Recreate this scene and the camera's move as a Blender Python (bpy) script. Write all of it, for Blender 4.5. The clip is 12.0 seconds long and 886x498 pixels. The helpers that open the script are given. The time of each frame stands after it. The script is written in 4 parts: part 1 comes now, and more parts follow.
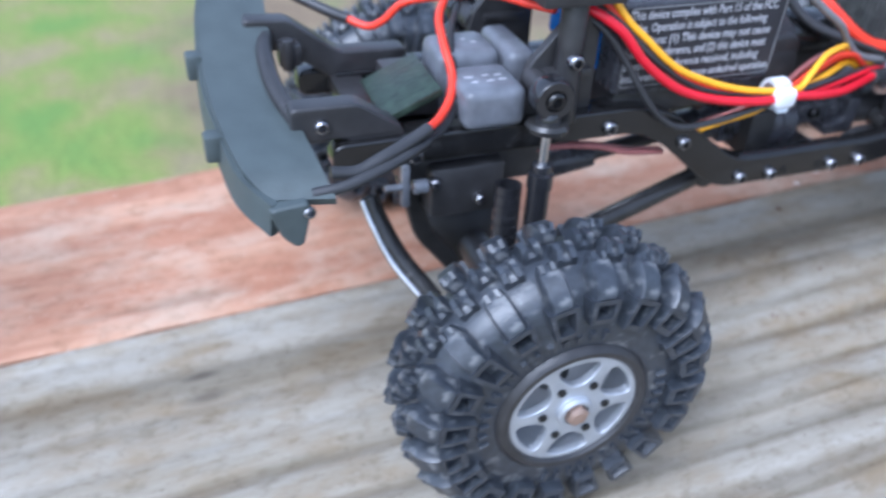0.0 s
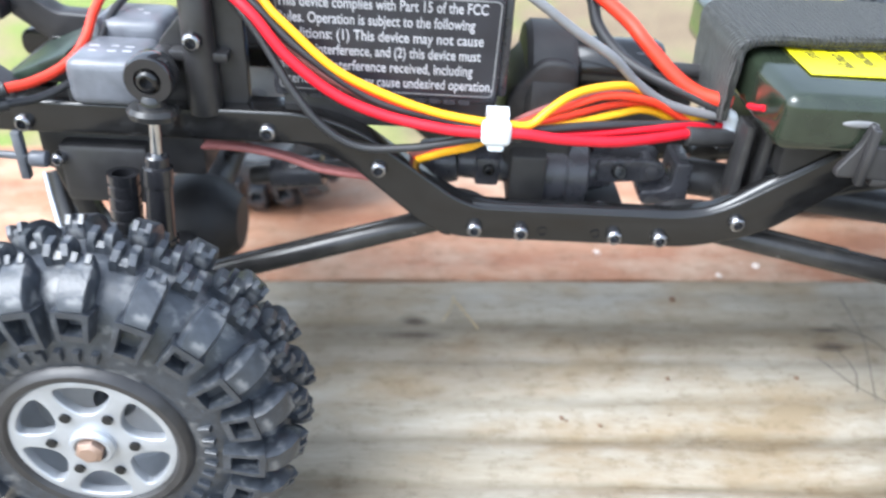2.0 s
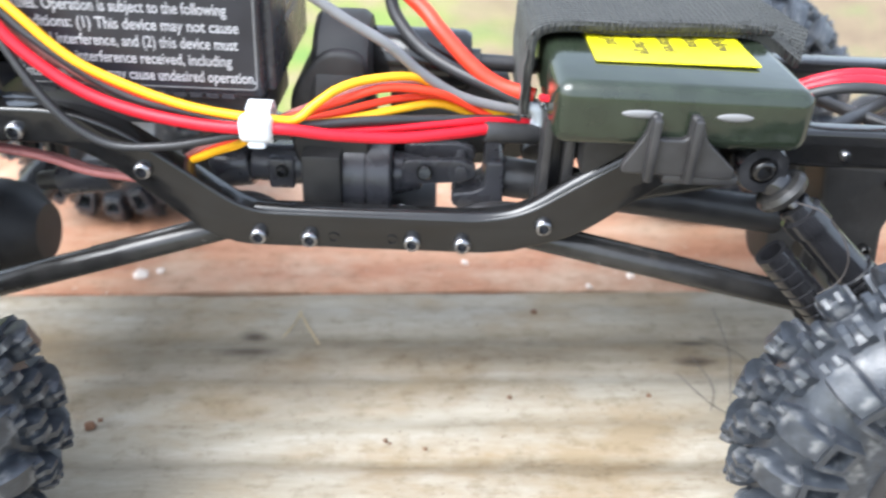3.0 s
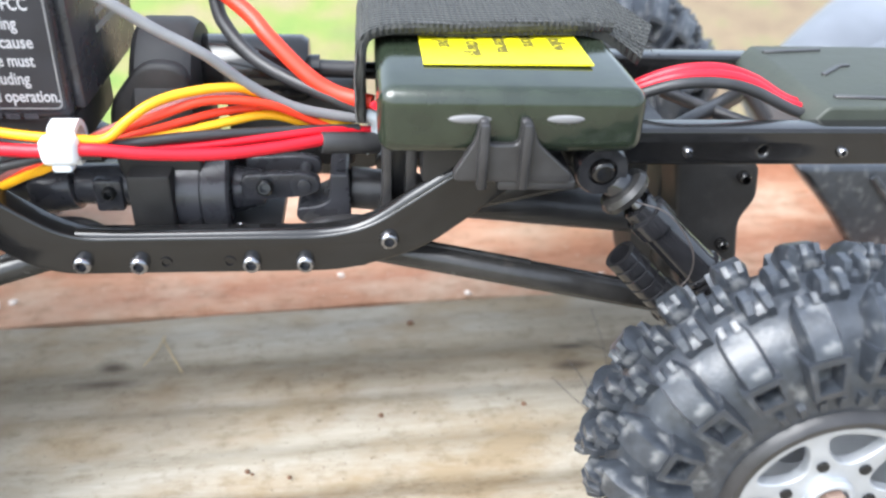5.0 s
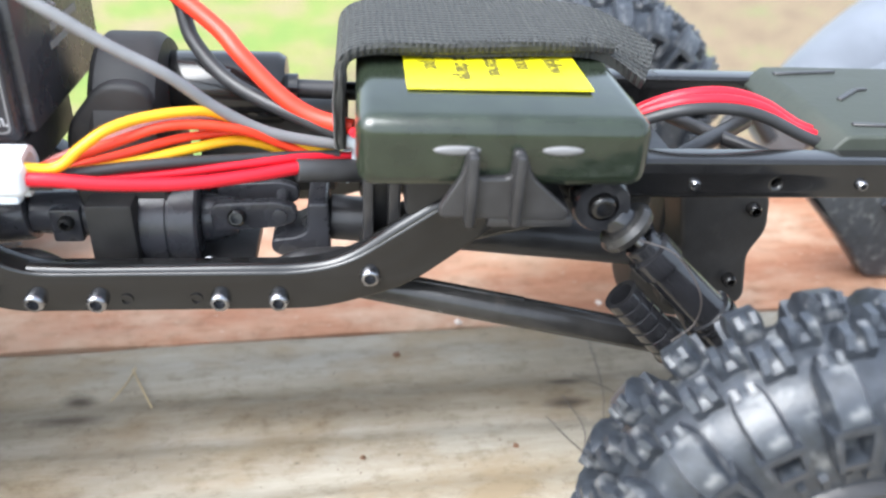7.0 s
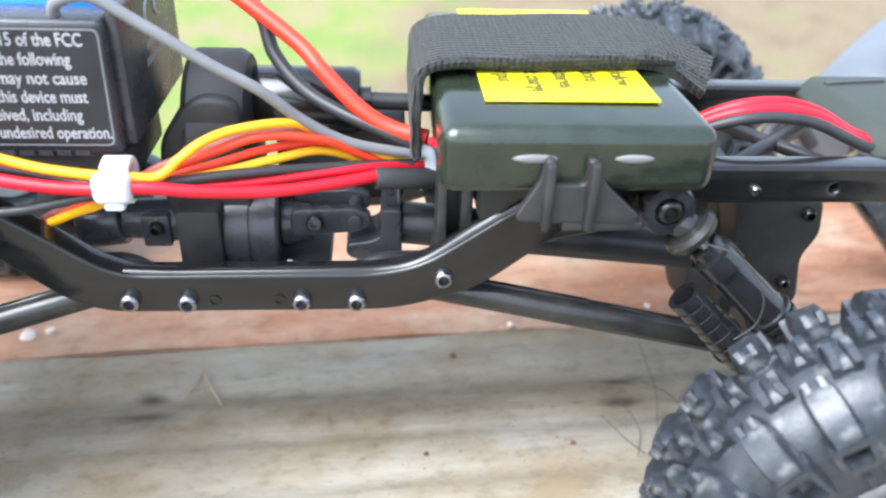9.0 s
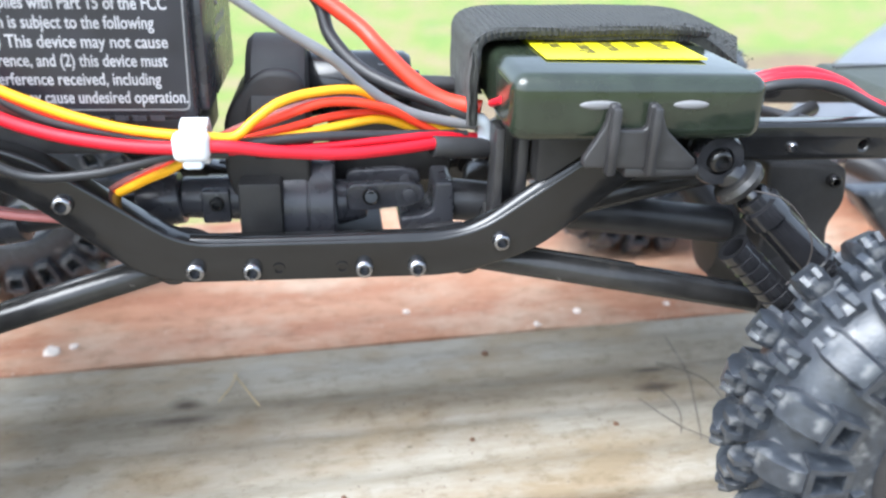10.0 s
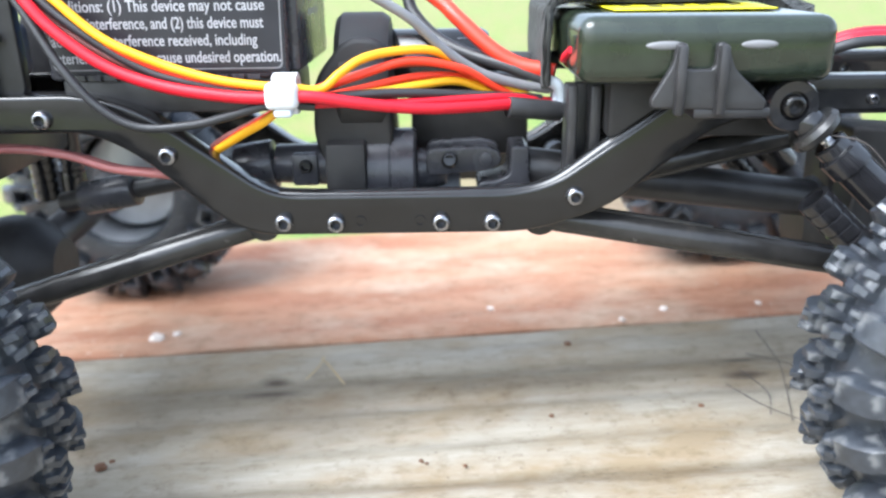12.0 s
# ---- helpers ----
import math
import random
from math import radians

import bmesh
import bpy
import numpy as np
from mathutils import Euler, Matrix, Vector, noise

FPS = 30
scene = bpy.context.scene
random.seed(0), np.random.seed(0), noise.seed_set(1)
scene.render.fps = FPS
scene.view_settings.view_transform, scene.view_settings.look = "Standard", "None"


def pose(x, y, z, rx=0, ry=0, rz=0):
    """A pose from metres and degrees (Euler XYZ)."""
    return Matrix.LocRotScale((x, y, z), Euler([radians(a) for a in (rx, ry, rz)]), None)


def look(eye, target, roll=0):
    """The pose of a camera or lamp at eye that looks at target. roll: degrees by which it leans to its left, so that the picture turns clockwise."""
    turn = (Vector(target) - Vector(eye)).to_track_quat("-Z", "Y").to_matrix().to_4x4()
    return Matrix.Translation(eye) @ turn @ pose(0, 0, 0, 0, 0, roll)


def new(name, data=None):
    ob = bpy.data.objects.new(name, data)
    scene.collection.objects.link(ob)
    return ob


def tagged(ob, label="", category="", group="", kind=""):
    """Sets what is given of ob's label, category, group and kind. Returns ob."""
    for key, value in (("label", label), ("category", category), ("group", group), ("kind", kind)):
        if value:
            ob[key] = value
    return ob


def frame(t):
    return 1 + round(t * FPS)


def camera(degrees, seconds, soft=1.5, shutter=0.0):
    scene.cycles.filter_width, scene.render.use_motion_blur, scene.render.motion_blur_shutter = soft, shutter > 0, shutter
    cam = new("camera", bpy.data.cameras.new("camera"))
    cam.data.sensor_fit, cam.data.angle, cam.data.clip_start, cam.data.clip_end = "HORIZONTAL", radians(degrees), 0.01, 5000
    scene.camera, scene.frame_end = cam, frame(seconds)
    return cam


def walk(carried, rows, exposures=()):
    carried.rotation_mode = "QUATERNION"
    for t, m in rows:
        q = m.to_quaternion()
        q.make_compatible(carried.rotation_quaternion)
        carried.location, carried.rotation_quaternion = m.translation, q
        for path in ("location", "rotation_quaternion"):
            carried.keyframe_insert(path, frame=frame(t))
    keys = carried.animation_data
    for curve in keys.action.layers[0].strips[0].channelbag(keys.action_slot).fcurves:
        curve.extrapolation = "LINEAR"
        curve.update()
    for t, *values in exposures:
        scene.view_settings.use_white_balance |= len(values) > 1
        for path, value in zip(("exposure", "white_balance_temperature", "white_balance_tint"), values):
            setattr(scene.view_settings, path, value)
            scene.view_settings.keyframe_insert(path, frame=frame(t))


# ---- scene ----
cam = camera(58, 12.0, soft=2.3, shutter=0.3)
# seconds, eye x y z (m), yaw, pitch, roll (degrees)
PATH = [
    (0, -0.11885, -0.11039, 0.12522, -20.496, -35.901, 2.631),
    (0.5, -0.08526, -0.10858, 0.12480, -16.692, -36.194, 4.416),
    (1, -0.05386, -0.10624, 0.12428, -11.091, -36.326, 4.519),
    (1.5, -0.03692, -0.11209, 0.12362, -5.092, -35.352, 3.572),
    (2, -0.02239, -0.10892, 0.11318, -1.363, -33.551, 3.454),
    (2.5, -0.00678, -0.10603, 0.10649, -0.148, -32.746, 3.431),
    (3, 0.01063, -0.10049, 0.10753, -0.914, -32.325, 2.778),
    (3.5, 0.01969, -0.09884, 0.10934, -3.056, -32.219, 2.465),
    (5.5, 0.02634, -0.09090, 0.10502, -6.819, -32.013, 2.940),
    (6, 0.03091, -0.08690, 0.10381, -7.010, -31.974, 3.173),
    (6.5, 0.02616, -0.08793, 0.10653, -7.017, -31.773, 3.265),
    (7, 0.02561, -0.08562, 0.10551, -6.841, -31.590, 3.327),
    (9, 0.01856, -0.08995, 0.10764, -5.037, -31.148, 2.300),
    (9.5, 0.00492, -0.09458, 0.10513, -9.583, -28.971, 3.585),
    (10, 0.00447, -0.09932, 0.09468, -8.044, -25.212, 1.927),
    (10.5, 0.00703, -0.10001, 0.10686, -4.685, -29.143, 1.840),
    (11, 0.00617, -0.10656, 0.10436, -3.351, -28.361, 1.463),
    (11.5, 0.00309, -0.10641, 0.09669, -2.268, -26.932, 1.657),
    (12, 0.00772, -0.10956, 0.07997, -0.051, -19.690, -0.803),
]
walk(cam, [(t, pose(x, y, z, 90, 0, yaw) @ pose(0, 0, 0, pitch, 0, 0) @ pose(0, 0, 0, 0, 0, roll)) for t, x, y, z, yaw, pitch, roll in PATH],
     exposures=[(0.0, 0.92, 5000, 12), (0.5, 1.05, 5150, 10), (1.0, 1.36, 5200, 6), (1.5, 1.56, 5400, 6), (2.5, 1.74, 5900, 8), (7.0, 1.72, 5950, 8), (9.5, 1.72, 5700, 7), (12.0, 1.76, 5700, 7)])
cam.data.dof.use_dof = True
cam.data.dof.focus_distance = 0.108
cam.data.dof.aperture_fstop = 20.0

# ---- world and sun: bright overcast daylight ----
world = bpy.data.worlds.new("world")
scene.world = world
world.use_nodes = True
wn = world.node_tree
sky = wn.nodes.new("ShaderNodeTexSky")
sky.sky_type = "NISHITA"
sky.sun_disc = False
sky.sun_elevation, sky.sun_rotation = radians(54), radians(236)
sky.dust_density, sky.air_density = 4.0, 1.2
soft_sky = wn.nodes.new("ShaderNodeHueSaturation")
soft_sky.inputs["Saturation"].default_value = 0.45
wn.links.new(sky.outputs[0], soft_sky.inputs["Color"])
wn.links.new(soft_sky.outputs[0], wn.nodes["Background"].inputs[0])
wn.nodes["Background"].inputs[1].default_value = 0.15
sun = new("sun", bpy.data.lights.new("sun", "SUN"))
sun.data.energy, sun.data.angle, sun.data.color = 1.15, radians(45), (1.0, 0.98, 0.95)
sun.matrix_world = look((-0.80, -0.54, 1.33), (0, 0, 0))

# ---- helpers ----
MM = 0.001
CY = 17.3          # centre line of the chassis, mm
ABS = {}           # where each parent stands, mm


def material(name, colour, rough=0.5, metal=0.0, vary=0.15, scale=300.0, bump=0.0, bump_scale=900.0, coat=0.0, dust=None, dust_at=0.55):
    m = bpy.data.materials.new(name)
    m.use_nodes = True
    t = m.node_tree
    p = t.nodes["Principled BSDF"]
    co = t.nodes.new("ShaderNodeTexCoord")
    n1 = t.nodes.new("ShaderNodeTexNoise")
    n1.inputs["Scale"].default_value, n1.inputs["Detail"].default_value = scale, 5
    t.links.new(co.outputs["Object"], n1.inputs["Vector"])
    ramp = t.nodes.new("ShaderNodeValToRGB")
    lo, hi = [c * (1 - vary) for c in colour], [min(c * (1 + vary), 1) for c in colour]
    ramp.color_ramp.elements[0].color, ramp.color_ramp.elements[1].color = (*lo, 1), (*hi, 1)
    ramp.color_ramp.elements[0].position, ramp.color_ramp.elements[1].position = 0.3, 0.7
    t.links.new(n1.outputs[0], ramp.inputs[0])
    out = ramp.outputs[0]
    if dust:
        n2 = t.nodes.new("ShaderNodeTexNoise")
        n2.inputs["Scale"].default_value, n2.inputs["Detail"].default_value = scale * 0.5, 8
        t.links.new(co.outputs["Object"], n2.inputs["Vector"])
        r2 = t.nodes.new("ShaderNodeValToRGB")
        r2.color_ramp.elements[0].position, r2.color_ramp.elements[1].position = dust_at, dust_at + 0.25
        t.links.new(n2.outputs[0], r2.inputs[0])
        mx = t.nodes.new("ShaderNodeMixRGB")
        mx.inputs[2].default_value = (*dust, 1)
        t.links.new(r2.outputs[0], mx.inputs[0])
        t.links.new(out, mx.inputs[1])
        out = mx.outputs[0]
    t.links.new(out, p.inputs["Base Color"])
    mr = t.nodes.new("ShaderNodeMapRange")
    mr.inputs["To Min"].default_value, mr.inputs["To Max"].default_value = max(rough - 0.1, 0.03), min(rough + 0.12, 1)
    t.links.new(n1.outputs[0], mr.inputs["Value"])
    t.links.new(mr.outputs[0], p.inputs["Roughness"])
    p.inputs["Metallic"].default_value = metal
    p.inputs["Coat Weight"].default_value = coat
    p.inputs["Coat Roughness"].default_value = 0.08
    if bump:
        nb = t.nodes.new("ShaderNodeTexNoise")
        nb.inputs["Scale"].default_value, nb.inputs["Detail"].default_value = bump_scale, 4
        t.links.new(co.outputs["Object"], nb.inputs["Vector"])
        b = t.nodes.new("ShaderNodeBump")
        b.inputs["Strength"].default_value, b.inputs["Distance"].default_value = bump, 0.0004
        t.links.new(nb.outputs[0], b.inputs["Height"])
        t.links.new(b.outputs[0], p.inputs["Normal"])
    return m


def finish(ob, mat, smooth=True):
    ob.data.materials.clear()
    ob.data.materials.append(mat)
    if smooth:
        ob.data.polygons.foreach_set("use_smooth", [True] * len(ob.data.polygons))
        ob.data.set_sharp_from_angle(angle=radians(38))
    return ob


def thing(name, at, label, category, group="", kind=""):
    ob = new(name)
    ob.empty_display_size = 0.01
    ob.location = [c * MM for c in at]
    ABS[ob.name] = Vector(at)
    return tagged(ob, label, category, group, kind)


def part(name, bm, mat, parent=None, label="", smooth=True, turn=None):
    """One mesh, given in mm in the world, under a thing or a part (or on its own)."""
    me = bpy.data.meshes.new(name)
    if isinstance(bm, bmesh.types.BMesh):
        bmesh.ops.recalc_face_normals(bm, faces=bm.faces)
        bm.to_mesh(me)
        bm.free()
    else:
        me = bm
    off = ABS[parent.name] if parent else Vector((0, 0, 0))
    me.transform(Matrix.Scale(MM, 4) @ Matrix.Translation(-off))
    ob = new(name, me)
    if parent:
        ob.parent = parent
    ABS[ob.name] = off
    finish(ob, mat, smooth)
    return tagged(ob, label)


def bevel(bm, w, seg=2, angle=30):
    if w > 0:
        es = [e for e in bm.edges if len(e.link_faces) == 2 and e.calc_face_angle(0) > radians(angle)]
        bmesh.ops.bevel(bm, geom=es, offset=w, segments=seg, profile=0.5, affect="EDGES", clamp_overlap=True)
    return bm


def box(x0, x1, y0, y1, z0, z1, w=0.3, seg=2, bm=None, m=None):
    one = bmesh.new()
    bmesh.ops.create_cube(one, size=1, matrix=Matrix.Translation(((x0 + x1) / 2, (y0 + y1) / 2, (z0 + z1) / 2)) @ Matrix.Diagonal((abs(x1 - x0), abs(y1 - y0), abs(z1 - z0), 1)))
    bevel(one, w, seg)
    if m is not None:
        bmesh.ops.transform(one, matrix=m, verts=one.verts)
    return join(bm, one)


def join(bm, one):
    if bm is None:
        return one
    me = bpy.data.meshes.new("temp")
    one.to_mesh(me)
    one.free()
    bm.from_mesh(me)
    bpy.data.meshes.remove(me)
    return bm


def rod(p0, p1, r0, r1=None, n=24, w=0.0, bm=None):
    """A straight round bar or cone from p0 to p1."""
    p0, p1 = Vector(p0), Vector(p1)
    one = bmesh.new()
    bmesh.ops.create_cone(one, cap_ends=True, segments=n, radius1=r0, radius2=r0 if r1 is None else r1, depth=(p1 - p0).length)
    bevel(one, w, 2, 40)
    turn = (p1 - p0).to_track_quat("Z", "Y").to_matrix().to_4x4()
    bmesh.ops.transform(one, matrix=Matrix.Translation((p0 + p1) / 2) @ turn, verts=one.verts)
    return join(bm, one)


def lathe(profile, n=48, bm=None, m=None):
    """Profile of (radius, height) turned round z, then moved by m."""
    one = bmesh.new()
    rings = [[one.verts.new((r * math.cos(2 * math.pi * k / n), r * math.sin(2 * math.pi * k / n), h)) for k in range(n)] for r, h in profile]
    for a, b in zip(rings, rings[1:]):
        for k in range(n):
            one.faces.new((a[k], a[(k + 1) % n], b[(k + 1) % n], b[k]))
    bmesh.ops.remove_doubles(one, verts=one.verts, dist=1e-4)
    if m is not None:
        bmesh.ops.transform(one, matrix=m, verts=one.verts)
    return join(bm, one)


def along(p0, p1):
    """Turns z from p0 towards p1."""
    p0, p1 = Vector(p0), Vector(p1)
    return Matrix.Translation(p0) @ (p1 - p0).to_track_quat("Z", "Y").to_matrix().to_4x4()


def curve_points(pts, steps=8):
    p = [Vector(q) for q in pts]
    p = [p[0] * 2 - p[1]] + p + [p[-1] * 2 - p[-2]]
    out = []
    for a, b, c, d in zip(p, p[1:], p[2:], p[3:]):
        for k in range(steps):
            t = k / steps
            out.append(0.5 * ((2 * b) + (c - a) * t + (2 * a - 5 * b + 4 * c - d) * t * t + (3 * b - a - 3 * c + d) * t ** 3))
    return out + [p[-2]]


def tube(pts, r, n=12, steps=8, bm=None, r_end=None):
    """A bent round tube through the points."""
    line = curve_points(pts, steps)
    one = bmesh.new()
    up, last = None, None
    for i, q in enumerate(line):
        ahead = (line[min(i + 1, len(line) - 1)] - line[max(i - 1, 0)]).normalized()
        if up is None:
            up = ahead.orthogonal().normalized()
        up = (up - ahead * up.dot(ahead)).normalized()
        side = ahead.cross(up)
        rr = r if r_end is None else r + (r_end - r) * i / (len(line) - 1)
        ring = [one.verts.new(q + rr * (math.cos(2 * math.pi * k / n) * up + math.sin(2 * math.pi * k / n) * side)) for k in range(n)]
        if last:
            for k in range(n):
                one.faces.new((last[k], last[(k + 1) % n], ring[(k + 1) % n], ring[k]))
        else:
            one.faces.new(ring[::-1])
        last = ring
    one.faces.new(last)
    return join(bm, one)


def ribbon(pts, sides, thick, steps=8):
    """A flat band through the points; sides: half-width vectors at each point, or one for all; thick: mm."""
    line = curve_points(pts, steps)
    wide = curve_points(sides, steps) if isinstance(sides, list) else [Vector(sides)] * len(line)
    one = bmesh.new()
    last = None
    for i, q in enumerate(line):
        ahead = (line[min(i + 1, len(line) - 1)] - line[max(i - 1, 0)]).normalized()
        s = wide[i]
        nrm = ahead.cross(s).normalized() * thick / 2
        ring = [one.verts.new(v) for v in (q - s - nrm, q + s - nrm, q + s + nrm, q - s + nrm)]
        if last:
            for k in range(4):
                one.faces.new((last[k], last[(k + 1) % 4], ring[(k + 1) % 4], ring[k]))
        else:
            one.faces.new(ring[::-1])
        last = ring
    one.faces.new(last)
    return one


def plate(loops, y0, y1, w=0.2, res=3):
    """Outlines in x and z (the first one the rim, the rest holes), a sheet from y0 to y1 in depth."""
    cu = bpy.data.curves.new("outline", "CURVE")
    cu.dimensions, cu.fill_mode = "2D", "BOTH"
    cu.extrude, cu.bevel_depth, cu.bevel_resolution, cu.offset = abs(y1 - y0) / 2 - w, w, res, -w
    for loop in loops:
        sp = cu.splines.new("POLY")
        sp.points.add(len(loop) - 1)
        for pt, (x, z) in zip(sp.points, loop):
            pt.co = (x, z, 0, 1)
        sp.use_cyclic_u = True
    ob = bpy.data.objects.new("outline", cu)
    me = bpy.data.meshes.new_from_object(ob)
    bpy.data.objects.remove(ob)
    bpy.data.curves.remove(cu)
    me.transform(Matrix.Translation((0, (y0 + y1) / 2, 0)) @ Matrix.Rotation(radians(90), 4, "X"))
    bm = bmesh.new()
    bm.from_mesh(me)
    bpy.data.meshes.remove(me)
    bmesh.ops.remove_doubles(bm, verts=bm.verts, dist=1e-4)
    return bm


def ring_of(x, z, r, n=16, a0=0.0):
    return [(x + r * math.cos(a0 + 2 * math.pi * k / n), z + r * math.sin(a0 + 2 * math.pi * k / n)) for k in range(n)]


def rounded(pts, r=1.0, n=5):
    """An outline with its corners rounded by r."""
    out = []
    for i, b in enumerate(pts):
        a, c = Vector(pts[i - 1]), Vector(pts[(i + 1) % len(pts)])
        b = Vector(b)
        u, v = (a - b), (c - b)
        d = min(r, u.length / 2.1, v.length / 2.1)
        p, q = b + u.normalized() * d, b + v.normalized() * d
        for k in range(n + 1):
            t = k / n
            out.append(tuple((1 - t) ** 2 * p + 2 * t * (1 - t) * b + t * t * q))
    return out


# ---- materials ----
BLACK = material("black moulded nylon", (0.031, 0.030, 0.031), 0.36, vary=0.25, bump=0.12)
MATT = material("matt black housing plastic", (0.022, 0.021, 0.021), 0.55, vary=0.3, bump=0.15, dust=(0.06, 0.055, 0.05), dust_at=0.62)
RAIL = material("black painted steel", (0.011, 0.0105, 0.0105), 0.17, vary=0.2, bump=0.04, coat=0.4, dust=(0.035, 0.032, 0.03), dust_at=0.72)
RAIL.node_tree.nodes["Principled BSDF"].inputs["Specular IOR Level"].default_value = 0.4
GLOSS = material("polished black nylon", (0.016, 0.016, 0.018), 0.14, vary=0.25, bump=0.1, coat=0.5, dust=(0.2, 0.2, 0.2), dust_at=0.72)
LINK = material("black glossy link plastic", (0.027, 0.026, 0.025), 0.22, vary=0.25, bump=0.12, dust=(0.08, 0.07, 0.055), dust_at=0.64)
RUBBER = material("dusty black rubber", (0.033, 0.038, 0.047), 0.34, vary=0.3, scale=800, bump=0.2, bump_scale=2500, dust=(0.22, 0.22, 0.215), dust_at=0.56)
RUBBER.node_tree.nodes["Principled BSDF"].inputs["Specular IOR Level"].default_value = 0.75
SILVER = material("satin silver plastic", (0.46, 0.48, 0.51), 0.36, metal=0.55, vary=0.08, bump=0.08)
STEEL = material("bright screw steel", (0.36, 0.36, 0.38), 0.25, metal=1.0, vary=0.25)
ROD = material("polished steel rod", (0.62, 0.62, 0.63), 0.16, metal=1.0, vary=0.08)
DARK = material("dark socket", (0.006, 0.006, 0.006), 0.6)
COPPER = material("brownish hub pin", (0.42, 0.30, 0.24), 0.35, metal=0.7)
BUMPER = material("matt grey green plastic", (0.058, 0.072, 0.072), 0.55, vary=0.12, bump=0.2, bump_scale=2500)
GREY = material("light grey servo plastic", (0.13, 0.137, 0.155), 0.33, vary=0.25, bump=0.25, bump_scale=500, dust=(0.5, 0.5, 0.5), dust_at=0.66)
NYLON = material("white nylon", (0.70, 0.71, 0.72), 0.35, vary=0.04)
WHITE = material("white connector plastic", (0.62, 0.68, 0.74), 0.35, vary=0.06)
RED = material("red silicone wire", (0.62, 0.007, 0.022), 0.4, vary=0.1)
SCARLET = material("orange red silicone wire", (0.75, 0.045, 0.018), 0.38, vary=0.1)
YELLOW = material("yellow wire", (0.86, 0.42, 0.006), 0.4, vary=0.08)
ORANGE = material("orange wire", (0.74, 0.050, 0.016), 0.4, vary=0.1)
BROWN = material("brown wire", (0.24, 0.085, 0.075), 0.36, vary=0.15)
PINK = material("dusky pink wire", (0.34, 0.12, 0.11), 0.4, vary=0.12)
BLACKWIRE = material("black wire", (0.032, 0.032, 0.034), 0.42, vary=0.2)
GREYWIRE = material("grey wire", (0.19, 0.19, 0.195), 0.45, vary=0.1)
BLUE = material("glossy blue shrink film", (0.004, 0.17, 0.62), 0.22, vary=0.1, bump=0.5, bump_scale=160, coat=0.5)
CASE = material("dark grey plastic case", (0.044, 0.044, 0.050), 0.27, vary=0.15, bump=0.1)
SHELL = material("glossy dark green shrink film", (0.020, 0.027, 0.017), 0.16, vary=0.2, bump=0.35, bump_scale=120, coat=0.4)
LABEL = material("bright yellow label", (0.74, 0.66, 0.004), 0.4, vary=0.04)
INK = material("dark label ink", (0.10, 0.085, 0.01), 0.6)
PRINT = material("white print", (0.40, 0.40, 0.42), 0.5, vary=0.15)
STRAP = material("black woven strap", (0.020, 0.021, 0.018), 0.8, vary=0.6, scale=700)
st = STRAP.node_tree
sco = st.nodes.new("ShaderNodeTexCoord")
weave = []
for axis in ("X", "Y"):
    w = st.nodes.new("ShaderNodeTexWave")
    w.bands_direction = axis
    w.inputs["Scale"].default_value, w.inputs["Distortion"].default_value = 370.0 if axis == "X" else 300.0, 2.5
    st.links.new(sco.outputs["Object"], w.inputs["Vector"])
    weave.append(w)
wm = st.nodes.new("ShaderNodeMath")
wm.operation = "MULTIPLY"
st.links.new(weave[0].outputs["Fac"], wm.inputs[0])
st.links.new(weave[1].outputs["Fac"], wm.inputs[1])
wb = st.nodes.new("ShaderNodeBump")
wb.inputs["Strength"].default_value, wb.inputs["Distance"].default_value = 1.0, 0.0006
st.links.new(wm.outputs[0], wb.inputs["Height"])
st.links.new(wb.outputs[0], st.nodes["Principled BSDF"].inputs["Normal"])
st.nodes["Principled BSDF"].inputs["Sheen Weight"].default_value = 0.08
LID = material("matt olive grey cover", (0.040, 0.046, 0.036), 0.55, vary=0.15, bump=0.15)
PALE = material("pale grey moulded plastic", (0.15, 0.162, 0.185), 0.5, vary=0.25, scale=40)
